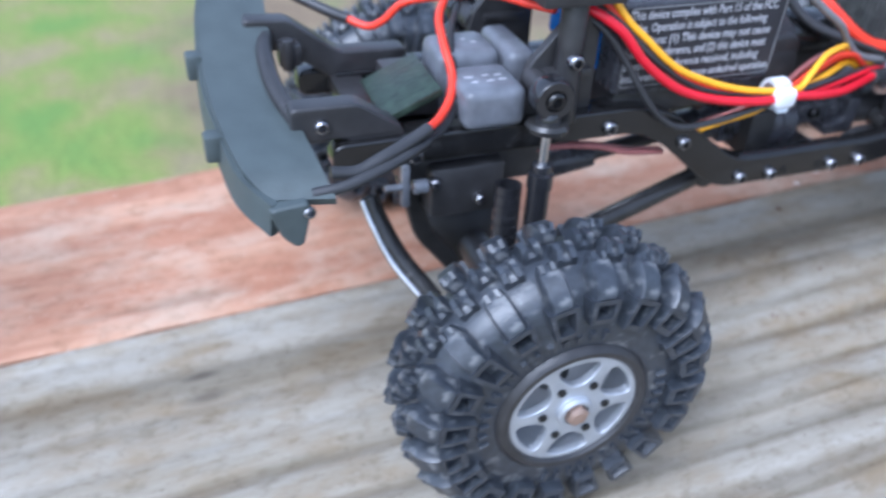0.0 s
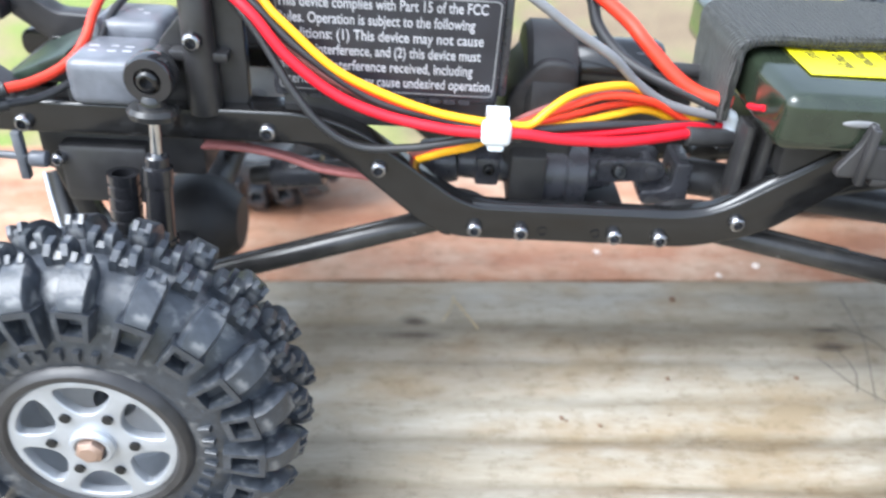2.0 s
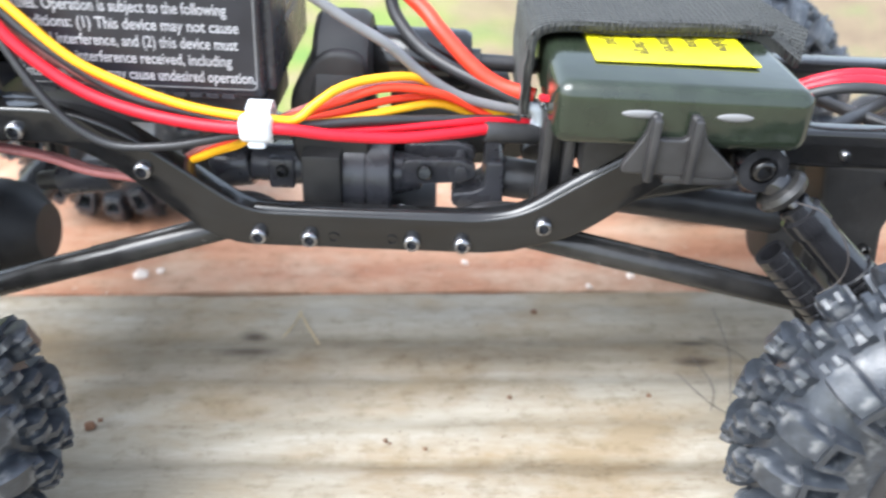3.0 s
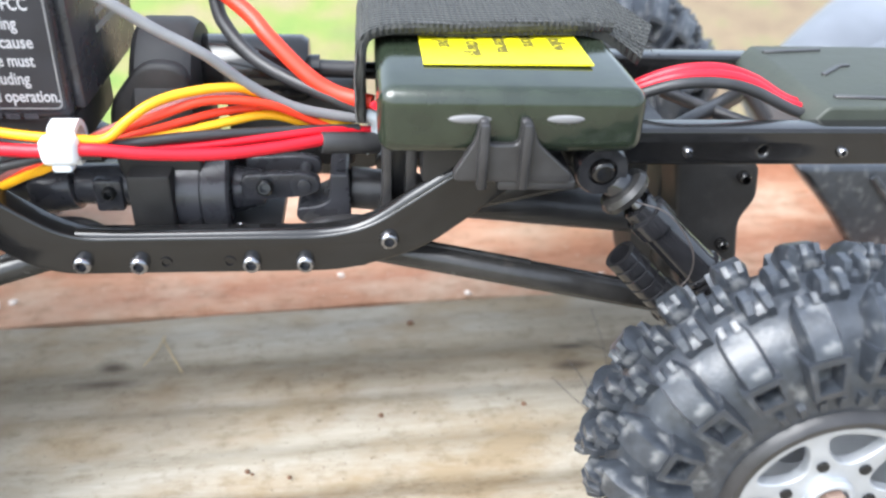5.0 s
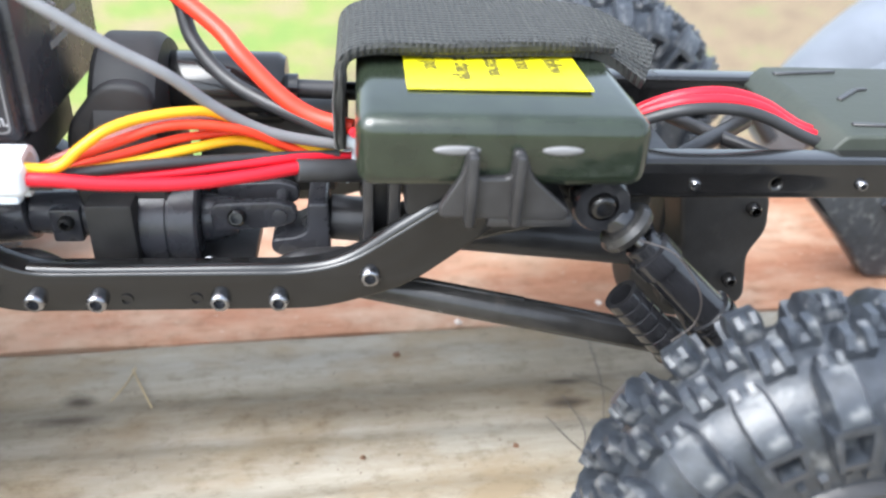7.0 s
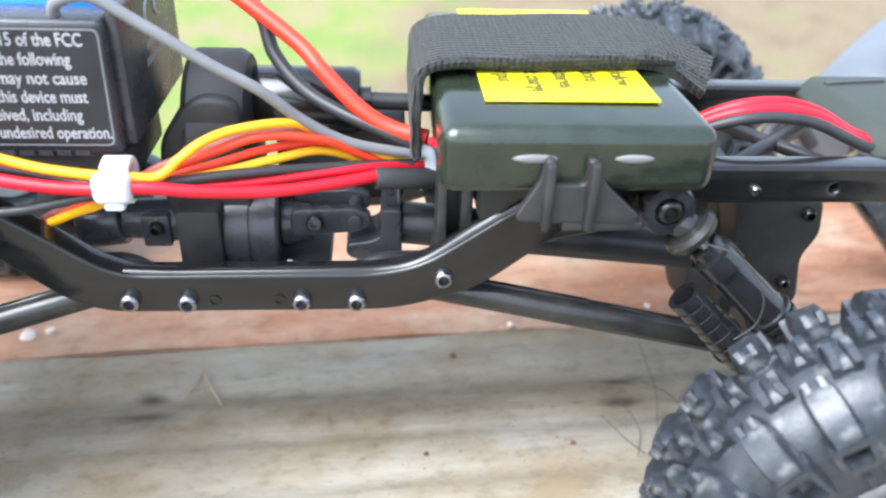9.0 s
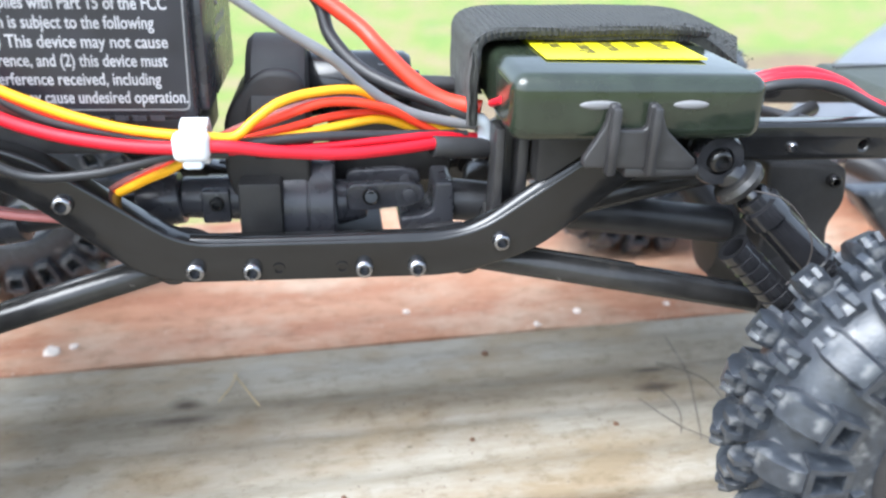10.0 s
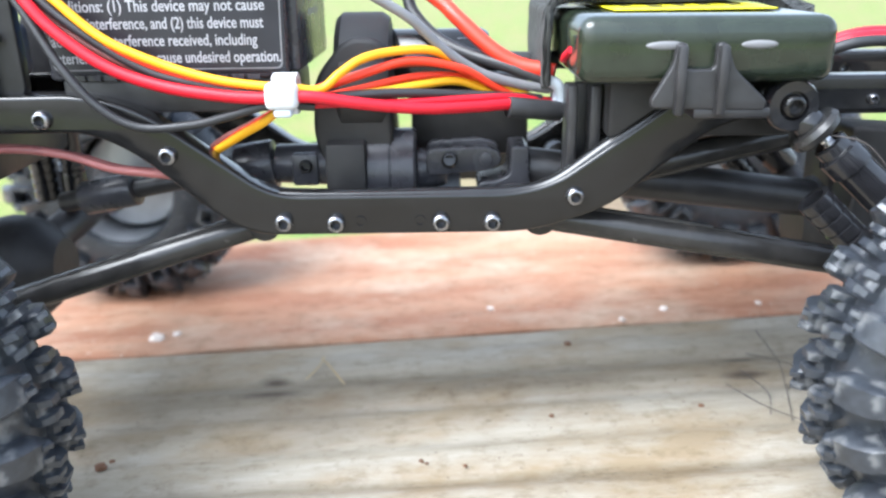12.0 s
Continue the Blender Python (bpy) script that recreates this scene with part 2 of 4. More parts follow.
def wood(name, stops, rough, knots_and_shade=(), grime=()):
    """Weathered boards, grain along x; dark marks (knots, stains, painted soft shade) stand at (x, y, half length, half
    width) in mm; grime: dirt in the grooves, (y, amount).
    """
    m = bpy.data.materials.new(name)
    m.use_nodes = True
    t = m.node_tree
    p = t.nodes["Principled BSDF"]
    co = t.nodes.new("ShaderNodeTexCoord")

    def noise_at(sx, sy, sz, scale, detail, rough_=0.6):
        mp = t.nodes.new("ShaderNodeMapping")
        mp.inputs["Scale"].default_value = (sx, sy, sz)
        t.links.new(co.outputs["Object"], mp.inputs["Vector"])
        n = t.nodes.new("ShaderNodeTexNoise")
        n.inputs["Scale"].default_value, n.inputs["Detail"].default_value, n.inputs["Roughness"].default_value = scale, detail, rough_
        t.links.new(mp.outputs[0], n.inputs["Vector"])
        return n.outputs[0]

    def mix(fac, a, b, how="MIX"):
        n = t.nodes.new("ShaderNodeMixRGB")
        n.blend_type = how
        for sock, v in zip(n.inputs, (fac, a, b)):
            if isinstance(v, (float, int)):
                sock.default_value = v
            elif isinstance(v, tuple):
                sock.default_value = (*v, 1)
            else:
                t.links.new(v, sock)
        return n.outputs[0]

    def ramp(v, lo, hi, a=(0, 0, 0), b=(1, 1, 1)):
        n = t.nodes.new("ShaderNodeValToRGB")
        n.color_ramp.elements[0].position, n.color_ramp.elements[1].position = lo, hi
        n.color_ramp.elements[0].color, n.color_ramp.elements[1].color = (*a, 1), (*b, 1)
        t.links.new(v, n.inputs[0])
        return n.outputs[0]

    broad = noise_at(7.0, 56.0, 10.0, 1.6, 5)
    fine = noise_at(60.0, 460.0, 60.0, 2.0, 8, 0.75)
    blot = noise_at(1.0, 2.2, 1.0, 34.0, 6, 0.65)
    speck = noise_at(1, 1, 1, 900.0, 3)
    c = ramp(broad, 0.36, 0.64, stops[0], stops[1])
    c = mix(ramp(fine, 0.35, 0.62), mix(1.0, c, (0.84, 0.82, 0.79), "MULTIPLY"), c)
    c = mix(ramp(blot, 0.46, 0.66), c, stops[2])
    c = mix(ramp(noise_at(1.0, 1.5, 1.0, 240.0, 5, 0.7), 0.5, 0.7), c, mix(1.0, c, (0.72, 0.69, 0.64), "MULTIPLY"))
    c = mix(ramp(speck, 0.66, 0.74), c, stops[3])
    if grime:
        sep = t.nodes.new("ShaderNodeSeparateXYZ")
        t.links.new(co.outputs["Object"], sep.inputs[0])
        wave = t.nodes.new("ShaderNodeMath")
        wave.operation = "MULTIPLY_ADD"
        wave.inputs[1].default_value, wave.inputs[2].default_value = 0.007, -0.0035
        t.links.new(noise_at(9.0, 90.0, 9.0, 1.5, 6, 0.7), wave.inputs[0])
        both_y = t.nodes.new("ShaderNodeMath")
        t.links.new(wave.outputs[0], both_y.inputs[0])
        t.links.new(sep.outputs["Y"], both_y.inputs[1])
        span = t.nodes.new("ShaderNodeMapRange")
        span.inputs["From Min"].default_value, span.inputs["From Max"].default_value = grime[0][0] * 0.001, grime[-1][0] * 0.001
        t.links.new(both_y.outputs[0], span.inputs["Value"])
        gr_ = t.nodes.new("ShaderNodeValToRGB")
        els = gr_.color_ramp.elements
        for y, amount in grime[1:-1]:
            els.new((y - grime[0][0]) / (grime[-1][0] - grime[0][0])).color = (amount, amount, amount, 1)
        els[0].color = (grime[0][1],) * 3 + (1,)
        els[-1].color = (grime[-1][1],) * 3 + (1,)
        t.links.new(span.outputs[0], gr_.inputs[0])
        patch = mix(1.0, gr_.outputs[0], ramp(noise_at(8.0, 30.0, 8.0, 2.2, 5, 0.65), 0.3, 0.55, (0.45,) * 3), "MULTIPLY")
        c = mix(patch, c, mix(1.0, c, (0.40, 0.36, 0.29), "MULTIPLY"))
    for kx, ky, kl, kw, strength in knots_and_shade:
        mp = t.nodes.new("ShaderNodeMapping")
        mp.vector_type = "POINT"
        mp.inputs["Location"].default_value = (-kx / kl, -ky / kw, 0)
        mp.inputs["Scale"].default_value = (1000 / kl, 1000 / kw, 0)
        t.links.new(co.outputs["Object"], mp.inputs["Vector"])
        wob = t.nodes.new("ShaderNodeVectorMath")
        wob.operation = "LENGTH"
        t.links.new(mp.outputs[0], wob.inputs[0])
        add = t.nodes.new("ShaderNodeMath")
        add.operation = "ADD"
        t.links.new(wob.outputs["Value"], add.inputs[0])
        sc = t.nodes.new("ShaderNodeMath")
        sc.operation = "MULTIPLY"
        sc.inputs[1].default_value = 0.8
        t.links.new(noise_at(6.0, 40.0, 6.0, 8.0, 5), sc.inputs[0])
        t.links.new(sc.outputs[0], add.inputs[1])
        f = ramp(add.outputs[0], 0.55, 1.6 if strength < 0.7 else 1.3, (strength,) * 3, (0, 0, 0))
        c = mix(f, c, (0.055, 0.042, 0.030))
    t.links.new(c, p.inputs["Base Color"])
    p.inputs["Roughness"].default_value = rough
    p.inputs["Specular IOR Level"].default_value = 0.3
    b = t.nodes.new("ShaderNodeBump")
    b.inputs["Strength"].default_value, b.inputs["Distance"].default_value = 0.5, 0.0005
    t.links.new(fine, b.inputs["Height"])
    t.links.new(b.outputs[0], p.inputs["Normal"])
    return m


# the broad entry at (-14, 12) paints stain and soft shade under the chassis
KNOTS_AND_SHADE = [(-24.5, 25.9, 7, 2.8, 0.95), (-24, 20.4, 17, 3.2, 0.9), (62, 22.8, 8, 2.6, 0.9), (61.4, 17.4, 8, 2.2, 0.9), (-14, 12, 34, 20, 0.30), (20, 20, 44, 6, 0.2), (-124, 22.1, 8, 3, 0.7), (-122.7, 15.8, 10, 2.6, 0.6)]
GRIME = [(-60, 0.3), (-45.5, 0.2), (-44, 0.7), (-42, 0.15), (-39.5, 0.65), (-37.5, 0.15), (-34, 0.15), (-32.3, 0.75), (-30.5, 0.15), (-26.5, 0.15), (-25, 0.7), (-23.2, 0.12), (-20, 0.12), (-18, 0.75),
         (-16, 0.08), (-10, 0.08), (-7.4, 0.7), (-5, 0.08), (3, 0.03), (8, 0.3), (12, 0.35), (14.5, 0.3), (17, 0.7), (24, 0.65), (28, 0.2), (33, 0.0), (40, 0.08)]
GREYWOOD = wood("weathered grey decking", ((0.29, 0.255, 0.195), (0.385, 0.355, 0.300), (0.25, 0.195, 0.125), (0.16, 0.13, 0.095)), 0.8, KNOTS_AND_SHADE, GRIME)
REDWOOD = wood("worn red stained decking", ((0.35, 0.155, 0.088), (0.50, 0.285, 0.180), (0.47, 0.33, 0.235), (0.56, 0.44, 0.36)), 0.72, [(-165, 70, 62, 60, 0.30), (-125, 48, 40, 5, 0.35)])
GRASS = bpy.data.materials.new("mown lawn with bare earth")
GRASS.use_nodes = True
gt = GRASS.node_tree
gco = gt.nodes.new("ShaderNodeTexCoord")


def lawn_noise(scale, detail, rough=0.6):
    n = gt.nodes.new("ShaderNodeTexNoise")
    n.inputs["Scale"].default_value, n.inputs["Detail"].default_value, n.inputs["Roughness"].default_value = scale, detail, rough
    gt.links.new(gco.outputs["Object"], n.inputs["Vector"])
    return n.outputs[0]


def lawn_ramp(v, stops):
    n = gt.nodes.new("ShaderNodeValToRGB")
    for pos, col in stops:
        n.color_ramp.elements.new(pos).color = (*col, 1)
    n.color_ramp.elements.remove(n.color_ramp.elements[0])
    n.color_ramp.elements.remove(n.color_ramp.elements[-1])
    gt.links.new(v, n.inputs[0])
    return n.outputs[0]


def lawn_mix(fac, a, b, how="MIX"):
    n = gt.nodes.new("ShaderNodeMixRGB")
    n.blend_type = how
    for sock, v in zip(n.inputs, (fac, a, b)):
        if isinstance(v, float):
            sock.default_value = v
        else:
            gt.links.new(v, sock)
    return n.outputs[0]


turf = lawn_ramp(lawn_noise(4.0, 6), ((0.38, (0.27, 0.225, 0.12)), (0.47, (0.24, 0.235, 0.075)), (0.54, (0.19, 0.25, 0.05)), (0.66, (0.14, 0.235, 0.045))))
earth = lawn_ramp(lawn_noise(6.0, 6), ((0.36, (0.175, 0.125, 0.075)), (0.56, (0.235, 0.175, 0.105)), (0.66, (0.17, 0.19, 0.07))))
# a bare patch of earth beside the deck, in metres
bare = gt.nodes.new("ShaderNodeVectorMath")
bare.operation = "DISTANCE"
bare.inputs[1].default_value = (2.2, 2.6, -0.9)
gt.links.new(gco.outputs["Object"], bare.inputs[0])
reach = gt.nodes.new("ShaderNodeMath")
reach.operation = "SUBTRACT"
reach.inputs[0].default_value = 2.4
gt.links.new(bare.outputs["Value"], reach.inputs[1])
worn = gt.nodes.new("ShaderNodeMath")
worn.operation = "MULTIPLY_ADD"
worn.inputs[1].default_value = 0.55
gt.links.new(reach.outputs[0], worn.inputs[0])
gt.links.new(lawn_noise(1.6, 5), worn.inputs[2])
patchy = lawn_ramp(worn.outputs[0], ((0.50, (0, 0, 0)), (0.72, (1, 1, 1))))
blades = lawn_ramp(lawn_noise(60.0, 4), ((0.35, (0.6, 0.6, 0.6)), (0.65, (1.15, 1.15, 1.15))))
gt.links.new(lawn_mix(1.0, lawn_mix(patchy, turf, earth), blades, "MULTIPLY"), gt.nodes["Principled BSDF"].inputs["Base Color"])
gt.nodes["Principled BSDF"].inputs["Roughness"].default_value = 0.9

# ---- the setting: two deck boards and the ground below ----
RISE, TILT = 0.0548, 0.0290    # the decking rises towards the car's tail and its far side


def deck(x, y=20.0):
    return 6.71 + x * RISE + (y - 20) * TILT


def board(name, y0, y1, z0, x0, x1, mat, label, waves, worn=0.0):
    bm = bmesh.new()
    ny, nx = max(int((y1 - y0) / 1.0), 8), 150
    rnd = random.Random(7 + int(y0))
    ph = [rnd.uniform(0, 6) for _ in range(6)]

    def height(x, y):
        if not waves:
            return 0.25 * noise.noise(Vector((x * 0.02, y * 0.1, 3)))
        h = -0.9 * (0.5 + 0.5 * math.cos(2 * math.pi * (y + 7.3) / 10.8)) ** 2
        return h + 0.25 * noise.noise(Vector((x * 0.01, y * 0.12, 0)))

    rows = []
    for j in range(ny + 1):
        y = y0 + (y1 - y0) * j / ny
        row = []
        for i in range(nx + 1):
            x = x0 + (x1 - x0) * i / nx
            yy, drop = y, 0.0
            edge = min(y - y0, y1 - y)
            if edge < 3:
                drop = (3 - edge) ** 2 * 0.07
            if j in (0, ny):
                yy += worn * noise.noise(Vector((x * 0.05, y * 0.01, 5))) * (1 if j else -1)
            row.append(bm.verts.new((x, yy, z0 + deck(x, y) + height(x, y) - drop)))
        rows.append(row)
    for a, b in zip(rows, rows[1:]):
        for i in range(nx):
            bm.faces.new((a[i], a[i + 1], b[i + 1], b[i]))
    border = [e for e in bm.edges if len(e.link_faces) == 1]
    low = bmesh.ops.extrude_edge_only(bm, edges=border)
    for v in [g for g in low["geom"] if isinstance(g, bmesh.types.BMVert)]:
        v.co.z = z0 - 24 + deck(v.co.x, v.co.y)
    return tagged(part(name, bm, mat), label, "deck board", kind="structure")


board("deck_board_1", -600, 39.8, 0, -900, 900, GREYWOOD, "weathered grey grooved timber decking board with dark knots, stain and painted soft shade", True, 1.2)
board("deck_board_2", 40.2, 105, 0.2, -900, 900, REDWOOD, "worn red stained timber edge board of the deck", False, 1.5)
bm = bmesh.new()
bmesh.ops.create_grid(bm, x_segments=40, y_segments=40, size=60000)
for v in bm.verts:
    v.co.z = -900
tagged(part("ground", bm, GRASS), "mown green lawn with bare tan earth patches", "lawn", kind="structure")
for x in (-700, 700):
    for y in (-520, 65):
        tagged(part("deck_post", box(x - 45, x + 45, y - 35, y + 35, -900, -26 + deck(x, y), 2), GREYWOOD), "square grey timber post under the decking", "deck post", "deck posts", "structure")
# ---- the crawler ----
CAR = thing("crawler_chassis", (0, CY, 0), "small black radio controlled rock crawler chassis without its body shell", "model car")


def mirrored(bm):
    """The same part on the far side of the chassis."""
    two = bm.copy()
    bmesh.ops.transform(two, matrix=Matrix.Translation((0, 2 * CY, 0)) @ Matrix.Diagonal((1, -1, 1, 1)), verts=two.verts)
    bmesh.ops.reverse_faces(two, faces=two.faces)
    return two


def both(name, bm, mat, parent=None, label=""):
    two = mirrored(bm)
    return part(name, bm, mat, parent or CAR, label), part(name, two, mat, parent or CAR, label)


# frame rails
top = [(-97, 63.4), (-41, 63.6), (-33.5, 61.5), (-16.5, 49.0), (18, 49.0), (24, 50.4), (38.7, 60.8), (43.5, 64.9), (118, 64.9)]
low = [(118, 59.6), (51, 59.6), (45, 57.5), (31.5, 46.5), (20.5, 43.1), (-18, 43.1), (-23, 45.0), (-35, 55.4), (-41, 58.4), (-97, 58.3)]
holes = [ring_of(77.8, 61.8, 0.6)]
both("frame_rail", plate([rounded(top + low, 4.0)] + holes, 0.2, 4.2, 0.55, 3), RAIL)
# rounded upper edge of the rail's rear rise and its floor
both("rail_edge", tube([(-15.5, 1.7, 48.6), (-8, 1.6, 48.4), (10, 1.6, 48.4), (19, 1.6, 48.6), (24.4, 1.6, 50.2), (31, 1.6, 54.9), (38.6, 1.6, 60.2), (41.6, 1.6, 62.8)], 1.25, 12), RAIL)
# turned in lip along the rail's top
both("rail_lip", plate([rounded([(-90, 63.2), (-42, 63.4), (-42, 62.6), (-90, 62.4)], 0.3)], 3.3, 6.5, 0.2), RAIL)
for x in (-88, 108):
    part("cross_member", box(x - 3, x + 3, 3.3, 2 * CY - 3.3, 59, 62.6, 0.6), BLACK, CAR)
part("skid_plate", box(-4.5, 11, 3.3, 2 * CY - 3.3, 43.4, 45.2, 0.5), BLACK, CAR)


def screw_mesh(r):
    return lathe([(0, -0.5), (r, -0.5), (r, 0.55), (r * 0.9, 0.95), (r * 0.7, 1.15), (r * 0.58, 1.15), (r * 0.54, -0.3), (0, -0.3)], 24)


def screw(x, y, z, r=1.3, towards=(0, -1, 0), mat=STEEL, parent=None):
    bm = screw_mesh(r)
    p = Vector((x, y, z))
    bmesh.ops.transform(bm, matrix=along(p, p + Vector(towards)), verts=bm.verts)
    return part("screw", bm, mat, parent or CAR)


for x, z in ((-15, 45.1), (-7.5, 44.9), (7.6, 44.9), (15, 44.8), (26.7, 48.5), (-30.4, 55.1), (-47, 60.4), (-83.2, 60.0)):
    screw(x, 0.2, z)
    screw(x, 2 * CY - 0.2, z, 1.3, (0, 1, 0))
for x in (67, 89):
    screw(x, 0.6, 61.7, 0.75, mat=STEEL)
for x in (-4, 4.6):
    part("moulded_pip", lathe([(0.55, 0.0), (0.85, 0.0), (0.85, 0.22), (0.55, 0.22), (0.55, -0.3), (0, -0.3)], 20, m=along((x, 0.2, 45), (x, -1, 45))), RAIL, CAR)
screw(5.7, 5.6, 46.9, 1.1, (0, -0.75, 0.65))

# wheels
HALF = 10.0


def strip(bm, path, theta, wide, thick):
    """A rubber block that follows path (radius, height) across the tyre at the angle theta; wide: half widths in mm."""
    last = None
    n = len(path)
    for i, (r, h) in enumerate(path):
        a, b = path[max(i - 1, 0)], path[min(i + 1, n - 1)]
        dr, dh = b[0] - a[0], b[1] - a[1]
        ln = math.hypot(dr, dh)
        nr, nh = (dh / ln, -dr / ln)
        if nr * 1.0 + nh * (h / HALF) < 0:
            nr, nh = -nr, -nh
        w = wide[i] if isinstance(wide, (list, tuple)) else wide
        th = theta[i] if isinstance(theta, (list, tuple)) else theta
        tp = thick[i] if isinstance(thick, (list, tuple)) else thick
        ring = []
        base = -2.4 if r > 18 else -0.6
        for s, d in ((-1, base), (1, base), (0.97, tp * 0.55), (0.74, tp), (-0.74, tp), (-0.97, tp * 0.55)):
            rr, hh, t = r + nr * d, h + nh * d, th + s * w / 26.0
            ring.append(bm.verts.new((rr * math.cos(t), rr * math.sin(t), hh)))
        if last:
            for k in range(6):
                bm.faces.new((last[k], last[(k + 1) % 6], ring[(k + 1) % 6], ring[k]))
        else:
            bm.faces.new(ring[::-1])
        last = ring
    bm.faces.new(last)


def tyre_mesh():
    prof = [(12.4, 7.2), (13.2, 8.6), (15.5, 8.9), (17.5, 8.6), (19.5, 8.0), (21.8, 7.3), (23.9, 5.9), (25.1, 3.4), (25.4, 0)]
    return lathe([(r, -h) for r, h in prof] + [(r, h) for r, h in prof[-2::-1]], 96)


def finger(s, long):
    """A tongue-shaped tread block that reaches over the shoulder, with a raised pocket frame down the side wall; s: which side."""
    bm = bmesh.new()
    end = 17.6 if long else 18.9
    strip(bm, [(25.7, 3.1 * s), (25.65, 3.7 * s), (25.4, 5.0 * s), (24.7, 6.6 * s), (23.6, 7.9 * s), (22.6, 8.5 * s)], 0, [1.1, 1.6, 2.0, 2.1, 2.1, 2.1], [0.7, 1.8, 2.0, 2.0, 1.9, 1.6])
    for e in (-1, 1):
        strip(bm, [(22.9, 8.4 * s), (21.4, 8.8 * s), (end, 9.2 * s)], e * 2.15 / 26, 0.55, [1.8, 1.6, 1.1])
        strip(bm, [(25.7, 3.3 * s), (25.65, 4.0 * s), (25.45, 5.0 * s)], e * 0.8 / 26, 0.42, [1.6, 2.6, 2.1])
    strip(bm, [(end + 1.1, 9.15 * s), (end, 9.2 * s)], 0, 2.7, [1.2, 0.9])
    strip(bm, [(22.9, 8.4 * s), (22.1, 8.65 * s)], 0, 2.6, [1.8, 1.6])
    return bm


def centre_block(s):
    """A small H-shaped block near the tyre's middle."""
    bm = bmesh.new()
    strip(bm, [(25.8, -0.2 * s), (25.8, 0.4 * s), (25.75, 2.2 * s), (25.65, 3.0 * s)], 0, [1.3, 1.6, 1.6, 1.3], [0.5, 1.1, 1.1, 0.5])
    for e in (-1, 1):
        strip(bm, [(25.8, -0.3 * s), (25.8, 0.4 * s), (25.75, 2.2 * s), (25.65, 3.1 * s)], [e * 1.1 / 26, e * 0.95 / 26, e * 0.95 / 26, e * 1.15 / 26], [0.55, 0.62, 0.6, 0.55], [1.1, 2.2, 2.2, 1.1])
    return bm


def kidney(a, r0=5.5, r1=10.3, half=0.40):
    pts = [(r1 * math.cos(a + t), r1 * math.sin(a + t)) for t in (-half, -half / 3, half / 3, half)]
    pts += [(7.6 * math.cos(a + half * 0.95), 7.6 * math.sin(a + half * 0.95)), (r0 * math.cos(a + half * 0.4), r0 * math.sin(a + half * 0.4)),
            (r0 * math.cos(a - half * 0.4), r0 * math.sin(a - half * 0.4)), (7.6 * math.cos(a - half * 0.95), 7.6 * math.sin(a - half * 0.95))]
    return rounded(pts, 1.5, 4)


def finished_mesh(name, bm, mat):
    me = bpy.data.meshes.new(name)
    bmesh.ops.recalc_face_normals(bm, faces=bm.faces)
    bm.to_mesh(me)
    bm.free()
    me.transform(Matrix.Scale(MM, 4))
    me.materials.append(mat)
    me.polygons.foreach_set("use_smooth", [True] * len(me.polygons))
    me.set_sharp_from_angle(angle=radians(35))
    return me


turn_y = Matrix.Rotation(radians(90), 4, "X")   # z to -y


def turned(bm):
    bmesh.ops.transform(bm, matrix=turn_y, verts=bm.verts)
    return bm


TYRE = finished_mesh("tyre", turned(tyre_mesh()), RUBBER)
BLOCKS = [(finished_mesh("tread_block", turned(finger(s, True)), RUBBER), finished_mesh("tread_block", turned(finger(s, False)), RUBBER), finished_mesh("tread_block", turned(centre_block(s)), RUBBER)) for s in (1, -1)]
bar = bmesh.new()
strip(bar, [(15.0, 9.15), (16.6, 9.3)], 0, 0.7, 0.3)
BAR = finished_mesh("raised_bar", turned(bar), RUBBER)
DRUM = finished_mesh("wheel", lathe([(12.6, -7.5), (12.9, 8.9), (11.6, 9.0), (11.0, 1.8), (3.0, 1.2), (3.0, -7.5)], 64, m=turn_y), SILVER)
LIP = finished_mesh("bead_ring", lathe([(11.25, 7.0), (11.25, 9.2), (11.7, 9.7), (12.6, 9.8), (13.3, 9.3), (13.7, 8.4)], 64, m=turn_y), BLACK)
FACE = finished_mesh("rim_face", plate([ring_of(0, 0, 11.3, 72)] + [kidney(2 * math.pi * k / 6 + 0.3) for k in range(6)], -9.2, -7.6, 0.25), SILVER)
BOLT = finished_mesh("rim_bolt", lathe([(0.75, 0), (0.75, 0.35), (0.4, 0.4), (0, 0.4)], 12, m=turn_y), DARK)
NUT = finished_mesh("hub_nut", lathe([(3.1, 8.6), (3.1, 9.9), (2.7, 10.3), (2.2, 10.3), (2.2, 9.6)], 24, m=turn_y), SILVER)
PIN = finished_mesh("axle_pin", lathe([(1.95, 9.4), (1.95, 10.9), (1.3, 11.3), (0, 11.3)], 6, m=turn_y), COPPER)


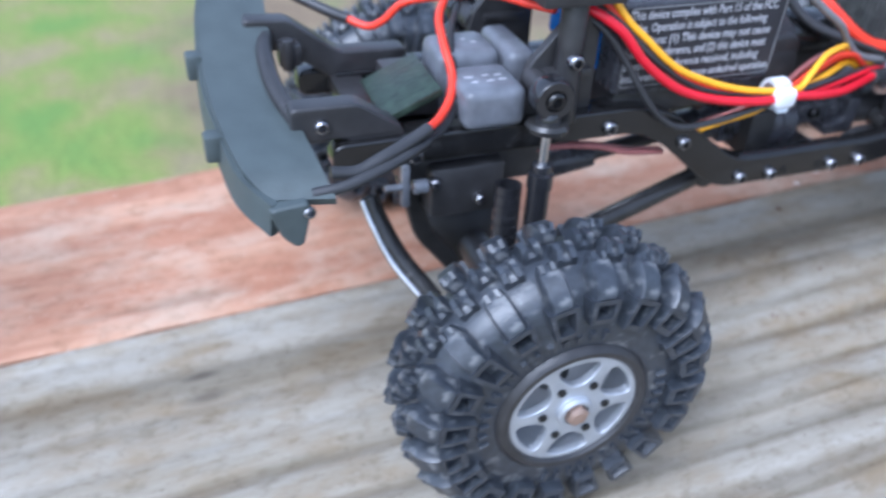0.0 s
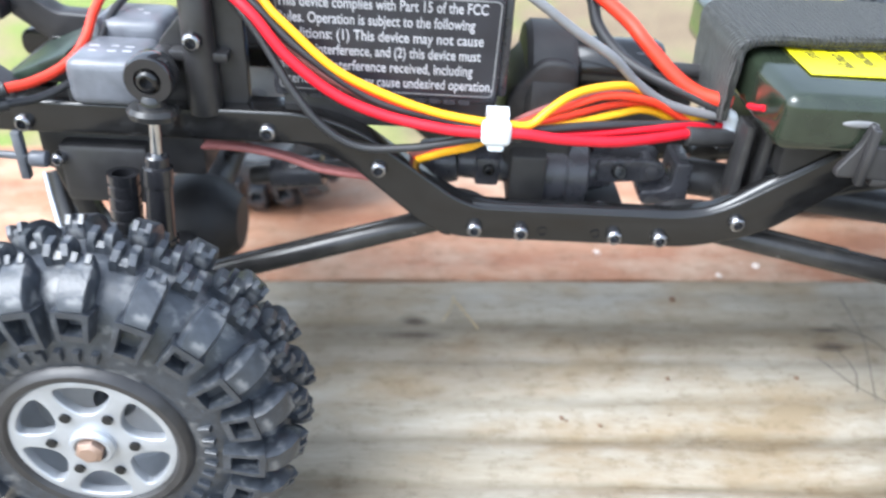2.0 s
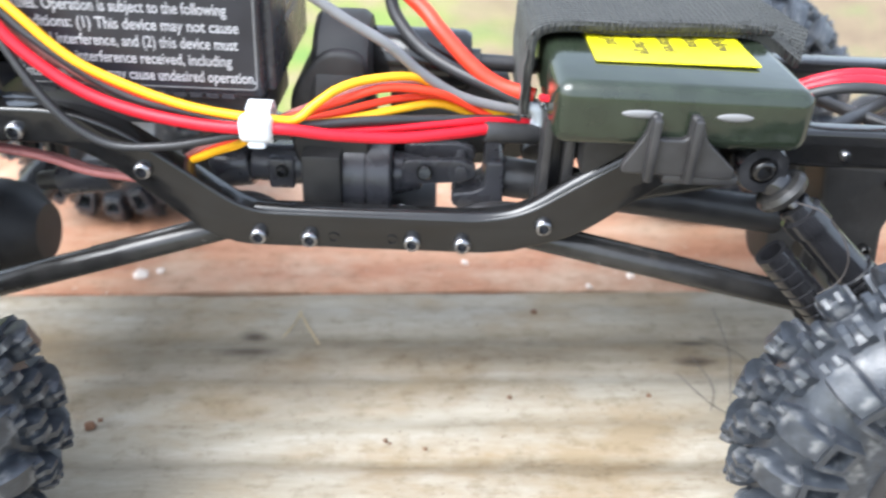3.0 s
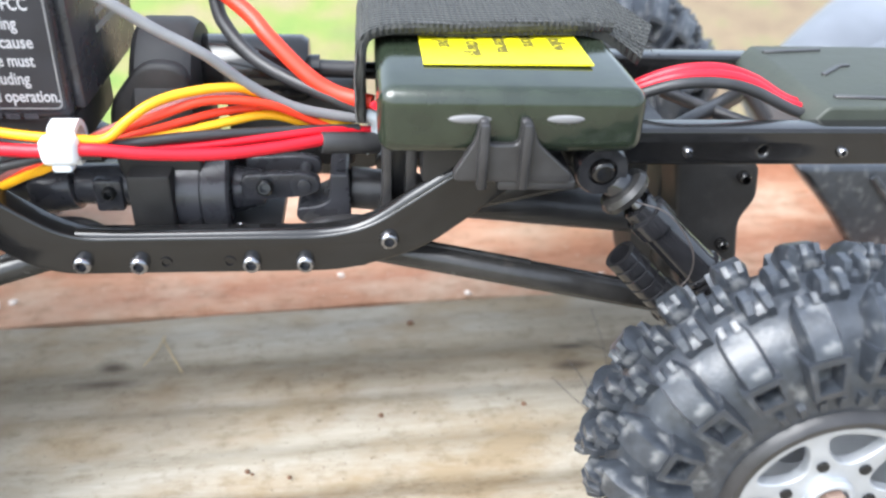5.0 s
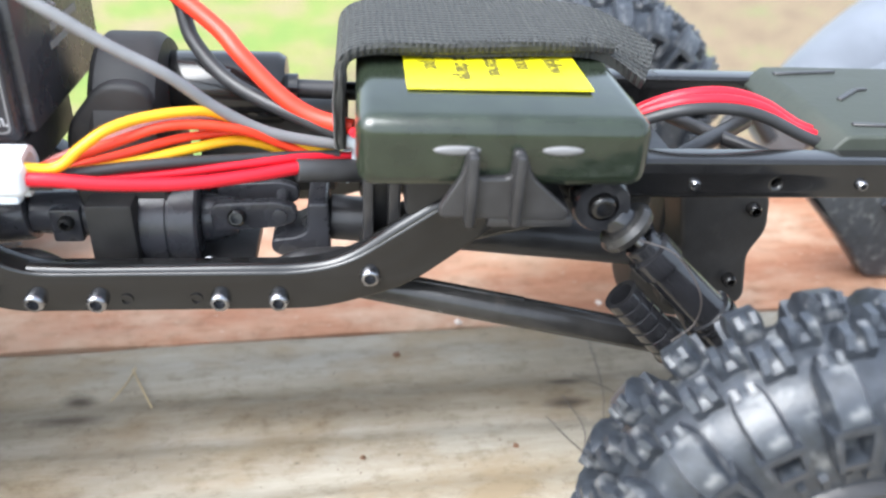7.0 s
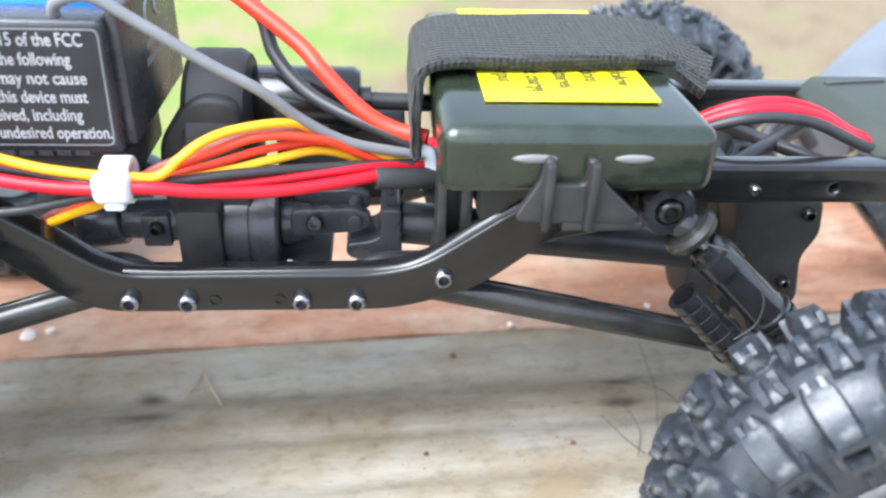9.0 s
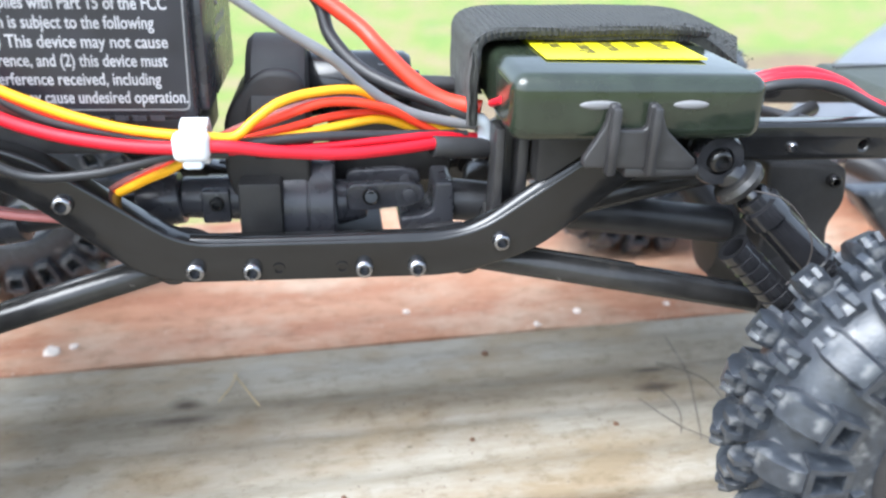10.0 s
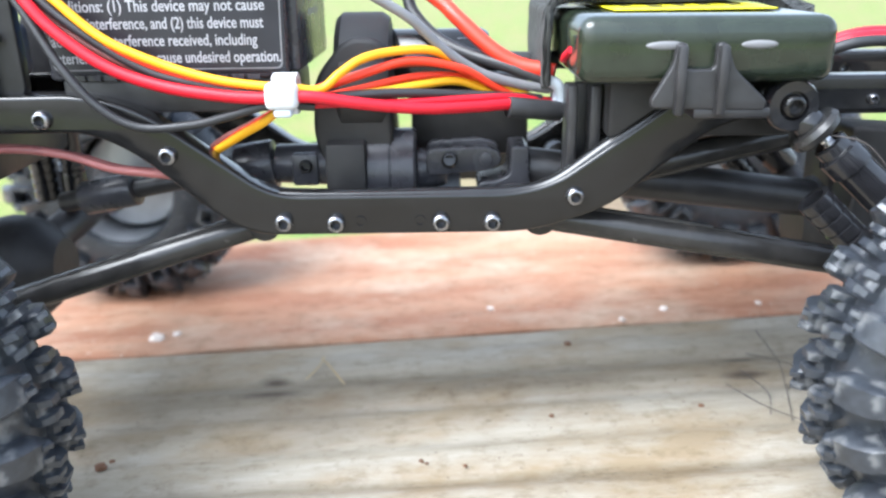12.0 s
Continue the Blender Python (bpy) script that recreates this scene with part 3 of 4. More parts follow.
def wheel(x, y, z, flip=False, spin=0.0, label="", size=1.0):
    base = new("wheel", DRUM)
    base.parent = CAR
    base.matrix_basis = Matrix.Translation(((x) * MM, (y - CY) * MM, z * MM)) @ Matrix.Rotation(math.pi if flip else 0, 4, "Z") @ Matrix.Rotation(spin, 4, "Y") @ Matrix.Scale(size, 4)
    tagged(base, label)
    for name, me in (("tyre", TYRE), ("bead_ring", LIP), ("rim_face", FACE), ("hub_nut", NUT), ("axle_pin", PIN)):
        ob = new(name, me)
        ob.parent = base
    rnd = random.Random(int(x * 7 + y))
    N = 20
    for k in range(N):
        for i, (long, short, mid) in enumerate(BLOCKS):
            t = 2 * math.pi * (k + 0.5 * i) / N
            for me, a in ((long if (k + i) % 2 else short, t), (mid, t + math.pi / N)):
                ob = new("tread_block", me)
                ob.parent = base
                ob.rotation_euler = (0, a + rnd.uniform(-0.012, 0.012), 0)
    for k in range(44):
        if k % 22 < 15:
            ob = new("raised_bar", BAR)
            ob.parent = base
            ob.rotation_euler = (0, 2 * math.pi * k / 44, 0)
    for k in range(6):
        a = 2 * math.pi * (k + 0.5) / 6 + 0.3
        ob = new("rim_bolt", BOLT)
        ob.parent = base
        ob.location = (5.6 * math.cos(a) * MM, -9.2 * MM, 5.6 * math.sin(a) * MM)


FX, RX, WZ, WZR = -66.3, 76.2, 28.9, 35.3
wheel(FX, -24.5, WZ, False, -0.23, "dusty knobbly black tyre on a silver six-spoke rim")
wheel(FX, 75, deck(FX, 75) + 27.3, True, 0.5, "dusty knobbly black tyre on a silver six-spoke rim")
wheel(RX, -27.6, WZR, False, 0.95, "dusty knobbly black tyre on a silver six-spoke rim", 0.945)
wheel(RX - 1, 74, deck(RX, 74) + 27.3, True, 0.1, "dusty knobbly black tyre on a silver six-spoke rim")

# axles
for x, z, e in ((FX, WZ, 1), (RX, WZR, -1)):
    AXLE = part("axle_housing", rod((x, -17, z), (x, 68, z + 4.5), 3.4, n=24), BLACK, CAR)
    for y0, y1, up in ((-18, -9, 0), (67, 60, 4.4)):
        part("axle_hub", rod((x, y0, z + up), (x, y1, z + up * 0.9), 5.2, 4.2, 24, 0.6), BLACK, AXLE)
    part("differential_case", lathe([(0, -9), (5, -8.4), (8.5, -4.5), (9.3, 0), (8.5, 4.5), (5, 8.4), (0, 9)], 32, None, Matrix.Translation((x, CY + 4, z + 2)) @ Matrix.Rotation(radians(90), 4, "Y")), MATT, AXLE)


bm = plate([rounded([(70, 56), (83.5, 55), (84.5, 49), (82.5, 45), (84, 37), (78, 32), (70.5, 36), (72, 46)], 1.6)], 10, 18, 0.8)
box(71, 81, 17, 27, 40, 52, 1.0, 2, bm)
part("axle_bracket", bm, MATT, CAR)
for x, y, z in ((82.6, 9.6, 53), (81.8, 9.6, 41)):
    screw(x - 1.5, y, z, 1.0, (0, -1, 0), RAIL)


# links
def link(p0, p1, r0, r1):
    bm = bmesh.new()
    a, b = Vector(p0), Vector(p1)
    d = (b - a).normalized()
    rod(a, b, r0, r1, 20, 0.5, bm)
    rod(a - Vector((0, 2.2, 0)), a + Vector((0, 2.2, 0)), r0 * 1.25, None, 20, 0.4, bm)
    rod(b - Vector((0, 2.4, 0)), b + Vector((0, 2.4, 0)), r1 * 1.3, None, 20, 0.4, bm)
    # the moulded rib along its side
    m = along(a, b)
    L = (b - a).length
    box(-0.5, 0.5, r0 * 0.55, r0 * 1.12, L * 0.06, L * 0.55, 0.2, 1, bm, m)
    return bm


part("lower_link", link((-19.0, 6.6, 43.2), (-61.5, 3.5, 30.8), 2.0, 2.1), LINK, CAR)
part("lower_link", link((22.5, 6.6, 43.8), (68.0, -1.0, 38.0), 2.2, 2.1), LINK, CAR)
both("upper_link", link((28, 8.5, 48.3), (62, 9.5, 55.5), 2.2, 2.2), LINK)


# shock absorbers
def shock(top_at, foot, rod_len, tube_top, tube_foot, fat=1.0):
    a, b = Vector(top_at), Vector(foot)
    d = (b - a).normalized()
    s = 1 if a.y < CY else -1
    out = Vector((0, -s, 0))
    c0 = a + d * (5 + rod_len)
    L0 = (b - c0).length
    prof = [(0, 0), (1.5, 0), (1.75, 0.3), (1.75, 1.6), (2.25, 1.9), (2.25, 4.6), (2.0, 4.9), (2.05, L0 * 0.55)]
    for k in (L0 * 0.6, L0 * 0.6 + 1.2):
        prof += [(2.15, k), (2.5, k + 0.1), (2.5, k + 0.6), (2.2, k + 0.7)]
    prof += [(2.35, L0 * 0.6 + 2.4), (2.45, L0 - 3.4), (2.2, L0), (0, L0)]
    bm = lathe([(p * fat, q) for p, q in prof], 28, m=along(c0, b))
    body = part("shock_absorber", bm, GLOSS, CAR, "small black shock absorber with a steel rod")
    eye = lathe([(1.35, -1.9), (3.2, -1.9), (3.5, -1.4), (3.5, 1.4), (3.2, 1.9), (1.9, 1.9), (1.7, 1.2), (0.0, 1.2)], 28, m=along(a, a + out))
    rod(a + d * 2.5, a + d * 4.4, 1.9, 2.2, 20, 0.2, eye)
    part("top_eye", eye, GLOSS, body)
    part("spring_cup", lathe([(0.9, 0), (3.3, 0.2), (3.7, 0.9), (3.5, 1.7), (2.4, 2.2), (0.9, 2.2)], 28, m=along(a + d * 4.0, b)), LINK, body)
    part("piston_rod", rod(a + d * 5, c0 + d * 0.5, 0.85, None, 16), ROD, body)
    bolt = screw_mesh(1.55)
    bmesh.ops.transform(bolt, matrix=along(a + out * 1.4, a + out * 3), verts=bolt.verts)
    part("bolt", bolt, RAIL, body)
    t0, t1 = Vector(tube_top), Vector(tube_foot)
    L = (t1 - t0).length
    prof = [(1.6, 0.6), (1.6, 0.0), (2.35, 0.0)]
    k = 1.2
    while k < L:
        prof += [(2.35, k), (2.15, k + 0.12), (2.15, k + 0.4), (2.35, k + 0.52)]
        k += 1.9
    prof += [(2.35, L), (0, L), (0, 3.0), (1.6, 3.0), (1.6, 0.6)]
    part("side_tube", lathe(prof, 24, m=along(t0, t1)), GLOSS, body)
    return body


def far(p):
    return (p[0], 2 * CY - p[1], p[2])


S1 = ((-61.6, -4.0, 69.9), (-63.6, -7.0, 36.0), 6.6, (-67.9, -4.5, 54.8), (-68.6, -6.0, 38.0))
S2 = ((53.6, -4.2, 61.9), (75.0, -9.0, 42.0), 2.4, (57.8, -6.0, 49.4), (68.0, -8.0, 39.5))
for a, b, rl, c, d in (S1, S2):
    fat = 1.3 if a[0] > 0 else 1.0
    shock(a, b, rl, c, d, fat)
    shock(far(a), far(b), rl, far(c), far(d), fat)

# front shock tower with its post and top plate
for s in (0, 1):
    bm = plate([rounded([(-64.5, 63), (-62.5, 72.5), (-55.5, 80.5), (-50, 81), (-50, 63)], 1.5)], 3.0, 5.0, 0.3)
    rod((-56.2, 1.6, 62.5), (-56.2, 1.6, 83.5), 2.5, 2.2, 24, 0.3, bm)
    box(-60.5, -52, 0.5, 6, 70.5, 72, 0.4, 2, bm)
    rod((-61.6, -2.5, 69.9), (-61.6, 4, 69.9), 2.2, None, 20, 0.2, bm)
    part("shock_tower", mirrored(bm) if s else bm, BLACK, CAR)
    if s:
        bm.free()
part("top_plate", box(-63.3, -48.3, -1.5, 2 * CY + 1.5, 83.2, 87.0, 0.8), BLACK, CAR)
screw(-56.3, -0.9, 74.1, 1.35)

# gearbox, motor and drive shafts
bm = plate([rounded([(1, 44.5), (0, 69.5), (-6, 70), (-11, 64), (-11.5, 55), (-7.5, 44.5)], 2.5)], 10, 27, 0.8)
lathe([(0, -7.5), (10.2, -7.5), (11.0, -6.6), (11.0, -0.6), (10.2, 0.6), (7, 1.0), (0, 1.2)], 40, bm, Matrix.Translation((-0.5, 20, 62)) @ Matrix.Rotation(radians(90), 4, "Y"))
box(-9.5, -3.5, 6.6, 22, 45, 55, 0.6, 2, bm)
part("gearbox", bm, MATT, CAR)
part("clutch_drum", lathe([(0, -4.0), (6.2, -4.0), (6.6, -3.6), (6.6, -0.4), (6.35, -0.3), (6.35, 0.0), (6.6, 0.1), (6.6, 3.3), (6.2, 3.7), (0, 3.7)], 48, m=Matrix.Translation((0.2, 14.2, 49.2)) @ Matrix.Rotation(radians(90), 4, "Y")), CASE, CAR)
bm = lathe([(0, 0), (4.6, 0), (4.9, 0.5), (4.9, 15), (4.3, 16), (2.0, 16.2), (2.0, 17.5), (0, 17.5)], 36, m=Matrix.Translation((-0.5, 22, 65.3)) @ Matrix.Rotation(radians(90), 4, "Y"))
part("motor_can", bm, RAIL, CAR, "black motor can with silver vents")
for k in range(2):
    part("motor_vent", box(6.0 + k * 4.5, 8.6 + k * 4.5, 18.6, 19.6, 68.4, 69.0, 0.2), GREY, CAR)
part("motor_shaft", rod((16, 22, 65.3), (30, 22, 64.8), 1.3, None, 20), BLACK, CAR)
bm = rod((4, 14, 49.2), (8.5, 14, 49.4), 3.6, 2.6, 28, 0.4)
for y in (10.2, 16.2):
    join(bm, plate([rounded([(5.5, 53.2), (14.5, 53.6), (16.8, 52.8), (17.0, 50.8), (15.0, 49.8), (5.5, 49.0)], 1.3)], y, y + 1.7, 0.3))
rod((14.6, 9.7, 51.7), (14.6, 18.4, 51.7), 1.0, None, 16, 0.15, bm)
UJ = part("universal_joint", bm, CASE, CAR)
screw(9.0, 9.8, 51.6, 1.25, (0, -0.9, 0.3), RAIL)
bm = plate([rounded([(13.4, 48.0), (16.6, 48.4), (18.2, 49.2), (18.4, 53.6), (21.2, 53.6), (21.4, 45.6), (14.2, 45.4), (13.2, 46.4)], 0.7)], 9.8, 17.6, 0.4)
part("joint_yoke", bm, CASE, UJ)
part("drive_shaft", rod((21, 14, 49.4), (68, 16, 43), 3.2, 3.0, 28, 0.4), BLACK, CAR)
part("shaft_cup", rod((-41, 14.6, 46.6), (-50, 15.4, 44.8), 2.7, None, 28, 0.4), CASE, CAR)
part("motor_mount", box(3, 22, 20, 27, 50, 63, 0.8), MATT, CAR)
part("rear_floor", box(57, 68, 3.6, 31, 59.8, 61.2, 0.4), BLACK, CAR)
bm = rod((66, 8, 60.5), (84, 24, 60.5), 1.3, None, 16, 0.2)
rod((84, 8, 60.5), (72, 26, 60.5), 1.0, None, 16, 0.2, bm)
part("rear_brace", bm, BLACK, CAR)
bm = rod((-8, 13, 50.5), (-18, 13, 50.8), 3.3, 3.0, 28, 0.4)
rod((-18, 13, 50.8), (-24, 13, 50.0), 3.8, None, 28, 0.5, bm)
box(-15, -11, 9.2, 16.8, 48, 53, 0.5, 2, bm)
part("universal_joint", bm, CASE, CAR)
part("drive_shaft", rod((-24, 13, 50), (-54, 16, 44), 1.6, 1.6, 24, 0.3), BLACK, CAR)
screw(-12.8, 9.2, 51.2, 1.0, (0, -1, 0), DARK)
for x0, x1, xx in ((-11, -22, -16), (12, 26, 18)):
    part("skid_arm", tube([(x0, 5, 45.2), (xx, 6, 47.6), (x1, 9, 46.0)], 1.2), BLACK, CAR)

# front end: servo, brackets, bumper
SERVO = part("steering_servo", box(-77, -63.8, 2.0, 27, 59.5, 65.0, 0.8), BLACK, CAR)
bm = box(-75.2, -64.2, -1.2, 10.5, 63.5, 70.6, 1.6, 3)
box(-75.8, -64.4, 10.8, 21.5, 63.5, 72.4, 1.6, 3, bm)
part("servo_case", bm, GREY, SERVO, "light grey ribbed servo case")
part("servo_case", box(-63.6, -58.2, 9, 24, 63.5, 72.2, 1.6, 3), GREY, SERVO)
for x, y, z, w in ((-72.6, 5.0, 70.65, 1.5), (-69.6, 5.2, 70.65, 1.1), (-67.4, 5.0, 70.65, 1.2), (-72.2, 3.0, 70.65, 1.0), (-69.4, 3.0, 70.65, 1.2), (-67.2, 3.2, 70.65, 1.3), (-72.0, 16.6, 72.45, 0.9), (-69.4, 17.0, 72.45, 0.8), (-68.0, 15.4, 72.45, 1.0)):
    part("print_bar", box(x - w / 2, x + w / 2, y - 0.25, y + 0.25, z - 0.06, z + 0.02, 0, 1), PRINT, SERVO, smooth=False)
part("servo_plate", box(-83, -76.5, 8, 26, 63, 66.5, 0.6), BLACK, SERVO)
m = Matrix.Translation((-82.0, 13, 66.4)) @ Matrix.Rotation(radians(-24), 4, "Y")
part("circuit_board", box(-5.5, 5.5, -8, 8, -0.7, 0.7, 0.25, 2, None, m), material("dark green circuit board", (0.022, 0.035, 0.024), 0.35, vary=0.5, scale=500, bump=0.3), SERVO, "dark green board beside the servo")
part("flat_lead", tube([(-84.0, 22.0, 58.5), (-84.6, 22.0, 60.5), (-84.8, 22.4, 62.6), (-84.2, 23.0, 64.0)], 0.75, 10), ORANGE, SERVO, "short orange lead")
bm = rod((-80, 26, 57), (-87, 27, 57), 5.5, 4.8, 24, 0.8)
part("front_gear_housing", bm, BLACK, CAR)
bm = box(-84, -58, 4, 2 * CY - 4, 50, 59, 1.0, 2)
box(-80, -66, 1.0, 8, 46, 56, 1.0, 2, bm)
part("axle_mount", bm, BLACK, CAR)
screw(-79.5, 0.6, 54.0, 1.0)
screw(-71, 0.6, 49.5, 1.0)
bm = box(-85.6, -84.2, -0.6, 1.0, 50.5, 58.5, 0.3)
rod((-83.5, 0, 54), (-81.0, 0, 54), 1.3, None, 16, 0.2, bm)
rod((-88.5, 0, 54.5), (-84, 0, 54.3), 0.6, None, 12, 0.1, bm)
part("link_bracket", bm, GREY, CAR, "dull grey metal link bracket")
BAR_OB = part("panhard_bar", tube([(-87.6, 14.5, 44.0), (-86.4, 12.5, 40.0), (-83.4, 8.0, 33.5), (-78.2, 1.5, 27.0)], 1.9, 14), LINK, CAR, "black bar with a bare bright metal edge")
part("bare_edge", tube([(-89.2, 13.6, 44.0), (-88.0, 11.4, 40.0), (-85.1, 6.9, 33.2), (-79.9, 0.3, 26.8)], 0.7, 10), ROD, BAR_OB, "bare bright metal edge")
part("bar_stay", plate([rounded([(-84.5, 52), (-81.5, 52), (-77.5, 40), (-71, 31), (-74, 29.5), (-81, 39)], 1.4)], 6, 9, 0.6), LINK, CAR)
bm = plate([rounded([(-103, 69.8), (-92, 69.6), (-84.5, 64.4), (-84.5, 59.5), (-89, 59.5), (-94.5, 63.8), (-103, 63.4)], 1.2)], 1.8, 6.0, 0.5)
part("bumper_arm", bm, BLACK, CAR)
part("bumper_arm", plate([rounded([(-106, 74.5), (-98, 73.8), (-89, 67.2), (-76, 66.8), (-76, 62.2), (-90, 61.5), (-99, 68.2), (-106, 68.5)], 1.2)], 29, 33.4, 0.5), BLACK, CAR)
# cross tubes and lugs between the bumper arms
part("bumper_brace", tube([(-101.5, 3, 67), (-103.4, 12, 68.6), (-103.6, 22, 70.6), (-102, 31, 71.6)], 1.5, 12), BLACK, CAR)
bm = box(-100.6, -96.5, 25.5, 29.4, 66.5, 70.5, 0.5)
rod((-99, 26, 66.0), (-99, 26, 71.6), 1.2, None, 16, 0.2, bm)
part("bumper_lug", bm, BLACK, CAR)
screw(-98.2, 1.8, 66.6, 1.2)
BUMP = part("front_bumper", ribbon([(-103.8, -11.5, 61.6), (-106.0, -6, 64.2), (-107.4, 4, 66.0), (-108.2, 17, 68.5), (-107.2, 34, 74), (-104.5, 50, 78)],
                                   [Vector((4.6, -1.0, 0.0)), Vector((5.6, -0.4, 0)), Vector((6.0, 0, -0.3)), Vector((6.0, 0, -0.3)), Vector((5.8, 0, -0.3)), Vector((5.4, 1, 0))], 1.8), BUMPER, CAR, "matt grey green curved front bumper")
bm = ribbon([(-108.3, -12.0, 59.6), (-112.0, -6, 61.8), (-113.4, 4, 63.6), (-114.4, 17, 66.1), (-113.2, 34, 71.5), (-109.8, 50, 75.5)], Vector((0.3, 0, 2.6)), 1.6)
for y, x in ((4, -114.6), (24, -115.0)):
    box(x - 1.6, x + 1.6, y - 1.6, y + 1.6, 61.0 + max(y, 0) * 0.25, 65.5 + max(y, 0) * 0.25, 0.5, 2, bm)
part("bumper_lip", bm, BUMPER, BUMP)
part("bumper_end", plate([rounded([(-109.3, 62.0), (-103.2, 62.6), (-103.4, 59.5), (-104.4, 55.4), (-105.6, 55.0), (-107.6, 57.0)], 1.0)], -13.4, -10.8, 0.5), BUMPER, BUMP)
screw(-103.5, -12.5, 60.5, 1.0, (0.2, -0.9, 0.3), parent=BUMP)

# battery tray with its clip and post, and the rear cover
bm = box(31, 57, 1.0, 31, 56.5, 65.0, 0.8)
part("battery_tray", bm, MATT, CAR)
bm = plate([rounded([(34.0, 63.4), (36.4, 67.6), (36.9, 70.4), (38.0, 70.4), (38.1, 67.2), (41.7, 67.2), (41.8, 70.4), (43.0, 70.4), (44.2, 67.2), (48.6, 63.2), (48.4, 62.0), (34.2, 62.4)], 0.8)], -9.6, -8.3, 0.3)
CLIP = part("tray_clip", bm, BLACK, CAR)
for x in (37.4, 42.5):
    part("clip_rib", box(x - 0.6, x + 0.6, -10.7, -9.0, 61.6, 70.2, 0.4), BLACK, CLIP)
part("clip_foot", box(39.5, 49.3, -9.4, 2.0, 61.0, 62.4, 0.4), BLACK, CLIP)
bm = box(25.8, 27.2, 3.6, 8.0, 49.5, 63.5, 0.4)
box(29.0, 30.6, 3.6, 8.0, 51, 63.5, 0.4, 2, bm)
box(25.8, 30.6, 7.0, 8.4, 49.5, 63.5, 0.4, 2, bm)
part("tray_post", bm, BLACK, CAR)
bm = plate([rounded([(85.5, 63.5), (88, 66.6), (124, 66.6), (124, 62)], 0.8)], 4.2, 31.5, 0.5)
COVER = part("rear_cover", bm, LID, CAR, "matt olive grey rear cover with pressed lines")
for x0, y0, x1, y1 in ((88.5, 27.5, 99, 29), (93.5, 17, 98, 21), (90.5, 8, 102, 7), (98, 21, 100, 21.5)):
    d = Vector((x1 - x0, y1 - y0, 0))
    m = Matrix.Translation(((x0 + x1) / 2, (y0 + y1) / 2, 66.7)) @ Matrix.Rotation(math.atan2(d.y, d.x), 4, "Z")
    part("pressed_line", box(-d.length / 2, d.length / 2, -0.45, 0.45, -0.25, 0.25, 0.15, 1, None, m), BLACK, COVER)

def text(body, x, z, size, width, y, mat, parent, flat=False):
    cu = bpy.data.curves.new("print", "FONT")
    cu.body, cu.size, cu.extrude, cu.offset = body, size, 0.03, (0.028 if flat else 0.012) * size
    cu.resolution_u = 3
    ob = bpy.data.objects.new("print", cu)
    me = bpy.data.meshes.new_from_object(ob)
    bpy.data.objects.remove(ob)
    w = max(v.co.x for v in me.vertices)
    turn = Matrix.Rotation(radians(-90), 4, "Z") if flat else Matrix.Rotation(radians(90), 4, "X")
    me.transform(Matrix.Translation((x, y, z)) @ turn @ Matrix.Diagonal((width / w, 1, 1, 1)))
    return part("print", me, mat, parent, smooth=False)


# ---- battery pack, strap ----
PACK = thing("battery_pack", (41, 14, 62.6), "dark green shrink-wrapped battery pack with yellow label", "battery")
bm = box(25, 57.4, -8.4, 42.6, 65.2, 73.5, 2.0, 4)
for v in bm.verts:
    v.co += Vector((0, 0, 0.35 * noise.noise(v.co * 0.09)))
part("shell", bm, SHELL, PACK)
part("label", box(30.8, 52.2, -0.4, 40.8, 73.72, 73.95, 0.06, 1), LABEL, PACK, "yellow warning label with dark print")
for k, (word, wide, end) in enumerate((("or put", 5.6, 6.4), ("ect charge", 9.6, 3.0), ("batteries", 8.4, 4.4), ("tions", 4.6, 6.8), ("follow", 5.4, 5.4))):
    text(word, 33.2 + 3.75 * k, 73.97, 3.0, wide, end + wide - 0.6, INK, PACK, True)
# glare on the pack's wrap, modelled as two thin pale grey slivers
for x0, x1 in ((33.2, 38.4), (45, 49.6)):
    glare_bm = bmesh.new()
    bmesh.ops.create_uvsphere(glare_bm, u_segments=16, v_segments=8, radius=1, matrix=Matrix.Translation(((x0 + x1) / 2, -8.4, 70.0)) @ Matrix.Diagonal(((x1 - x0) / 2, 0.28, 0.55, 1)))
    part("film_glare", glare_bm, GREYWIRE, PACK)
part("shell_end", tube([(25.0, -2.0, 69.0), (24.7, 0.5, 68), (24.8, 3, 67.2)], 0.5), RED, PACK, "red wire ends at the pack's end")
SIDE = [Vector((0, 8.5, 0)), Vector((0, 9.4, 0)), Vector((0, 10.3, 0)), Vector((0, 10.6, 0.2)), Vector((0.6, 10.4, 0.2)), Vector((1.5, 8.0, 0.6)), Vector((2.0, 4.5, 1.0))]
strap = ribbon([(23.2, 17, 62.5), (23.0, 17, 70.5), (25.0, 19, 74.8), (38, 20.0, 75.1), (50, 20.6, 75.2), (57.5, 19.4, 74.7), (64.0, 15.5, 71.5)], SIDE, 1.3, 10)
STRAP_OB = part("battery_strap", strap, STRAP)
tagged(STRAP_OB, "black woven hook-and-loop strap over the battery pack", "strap")
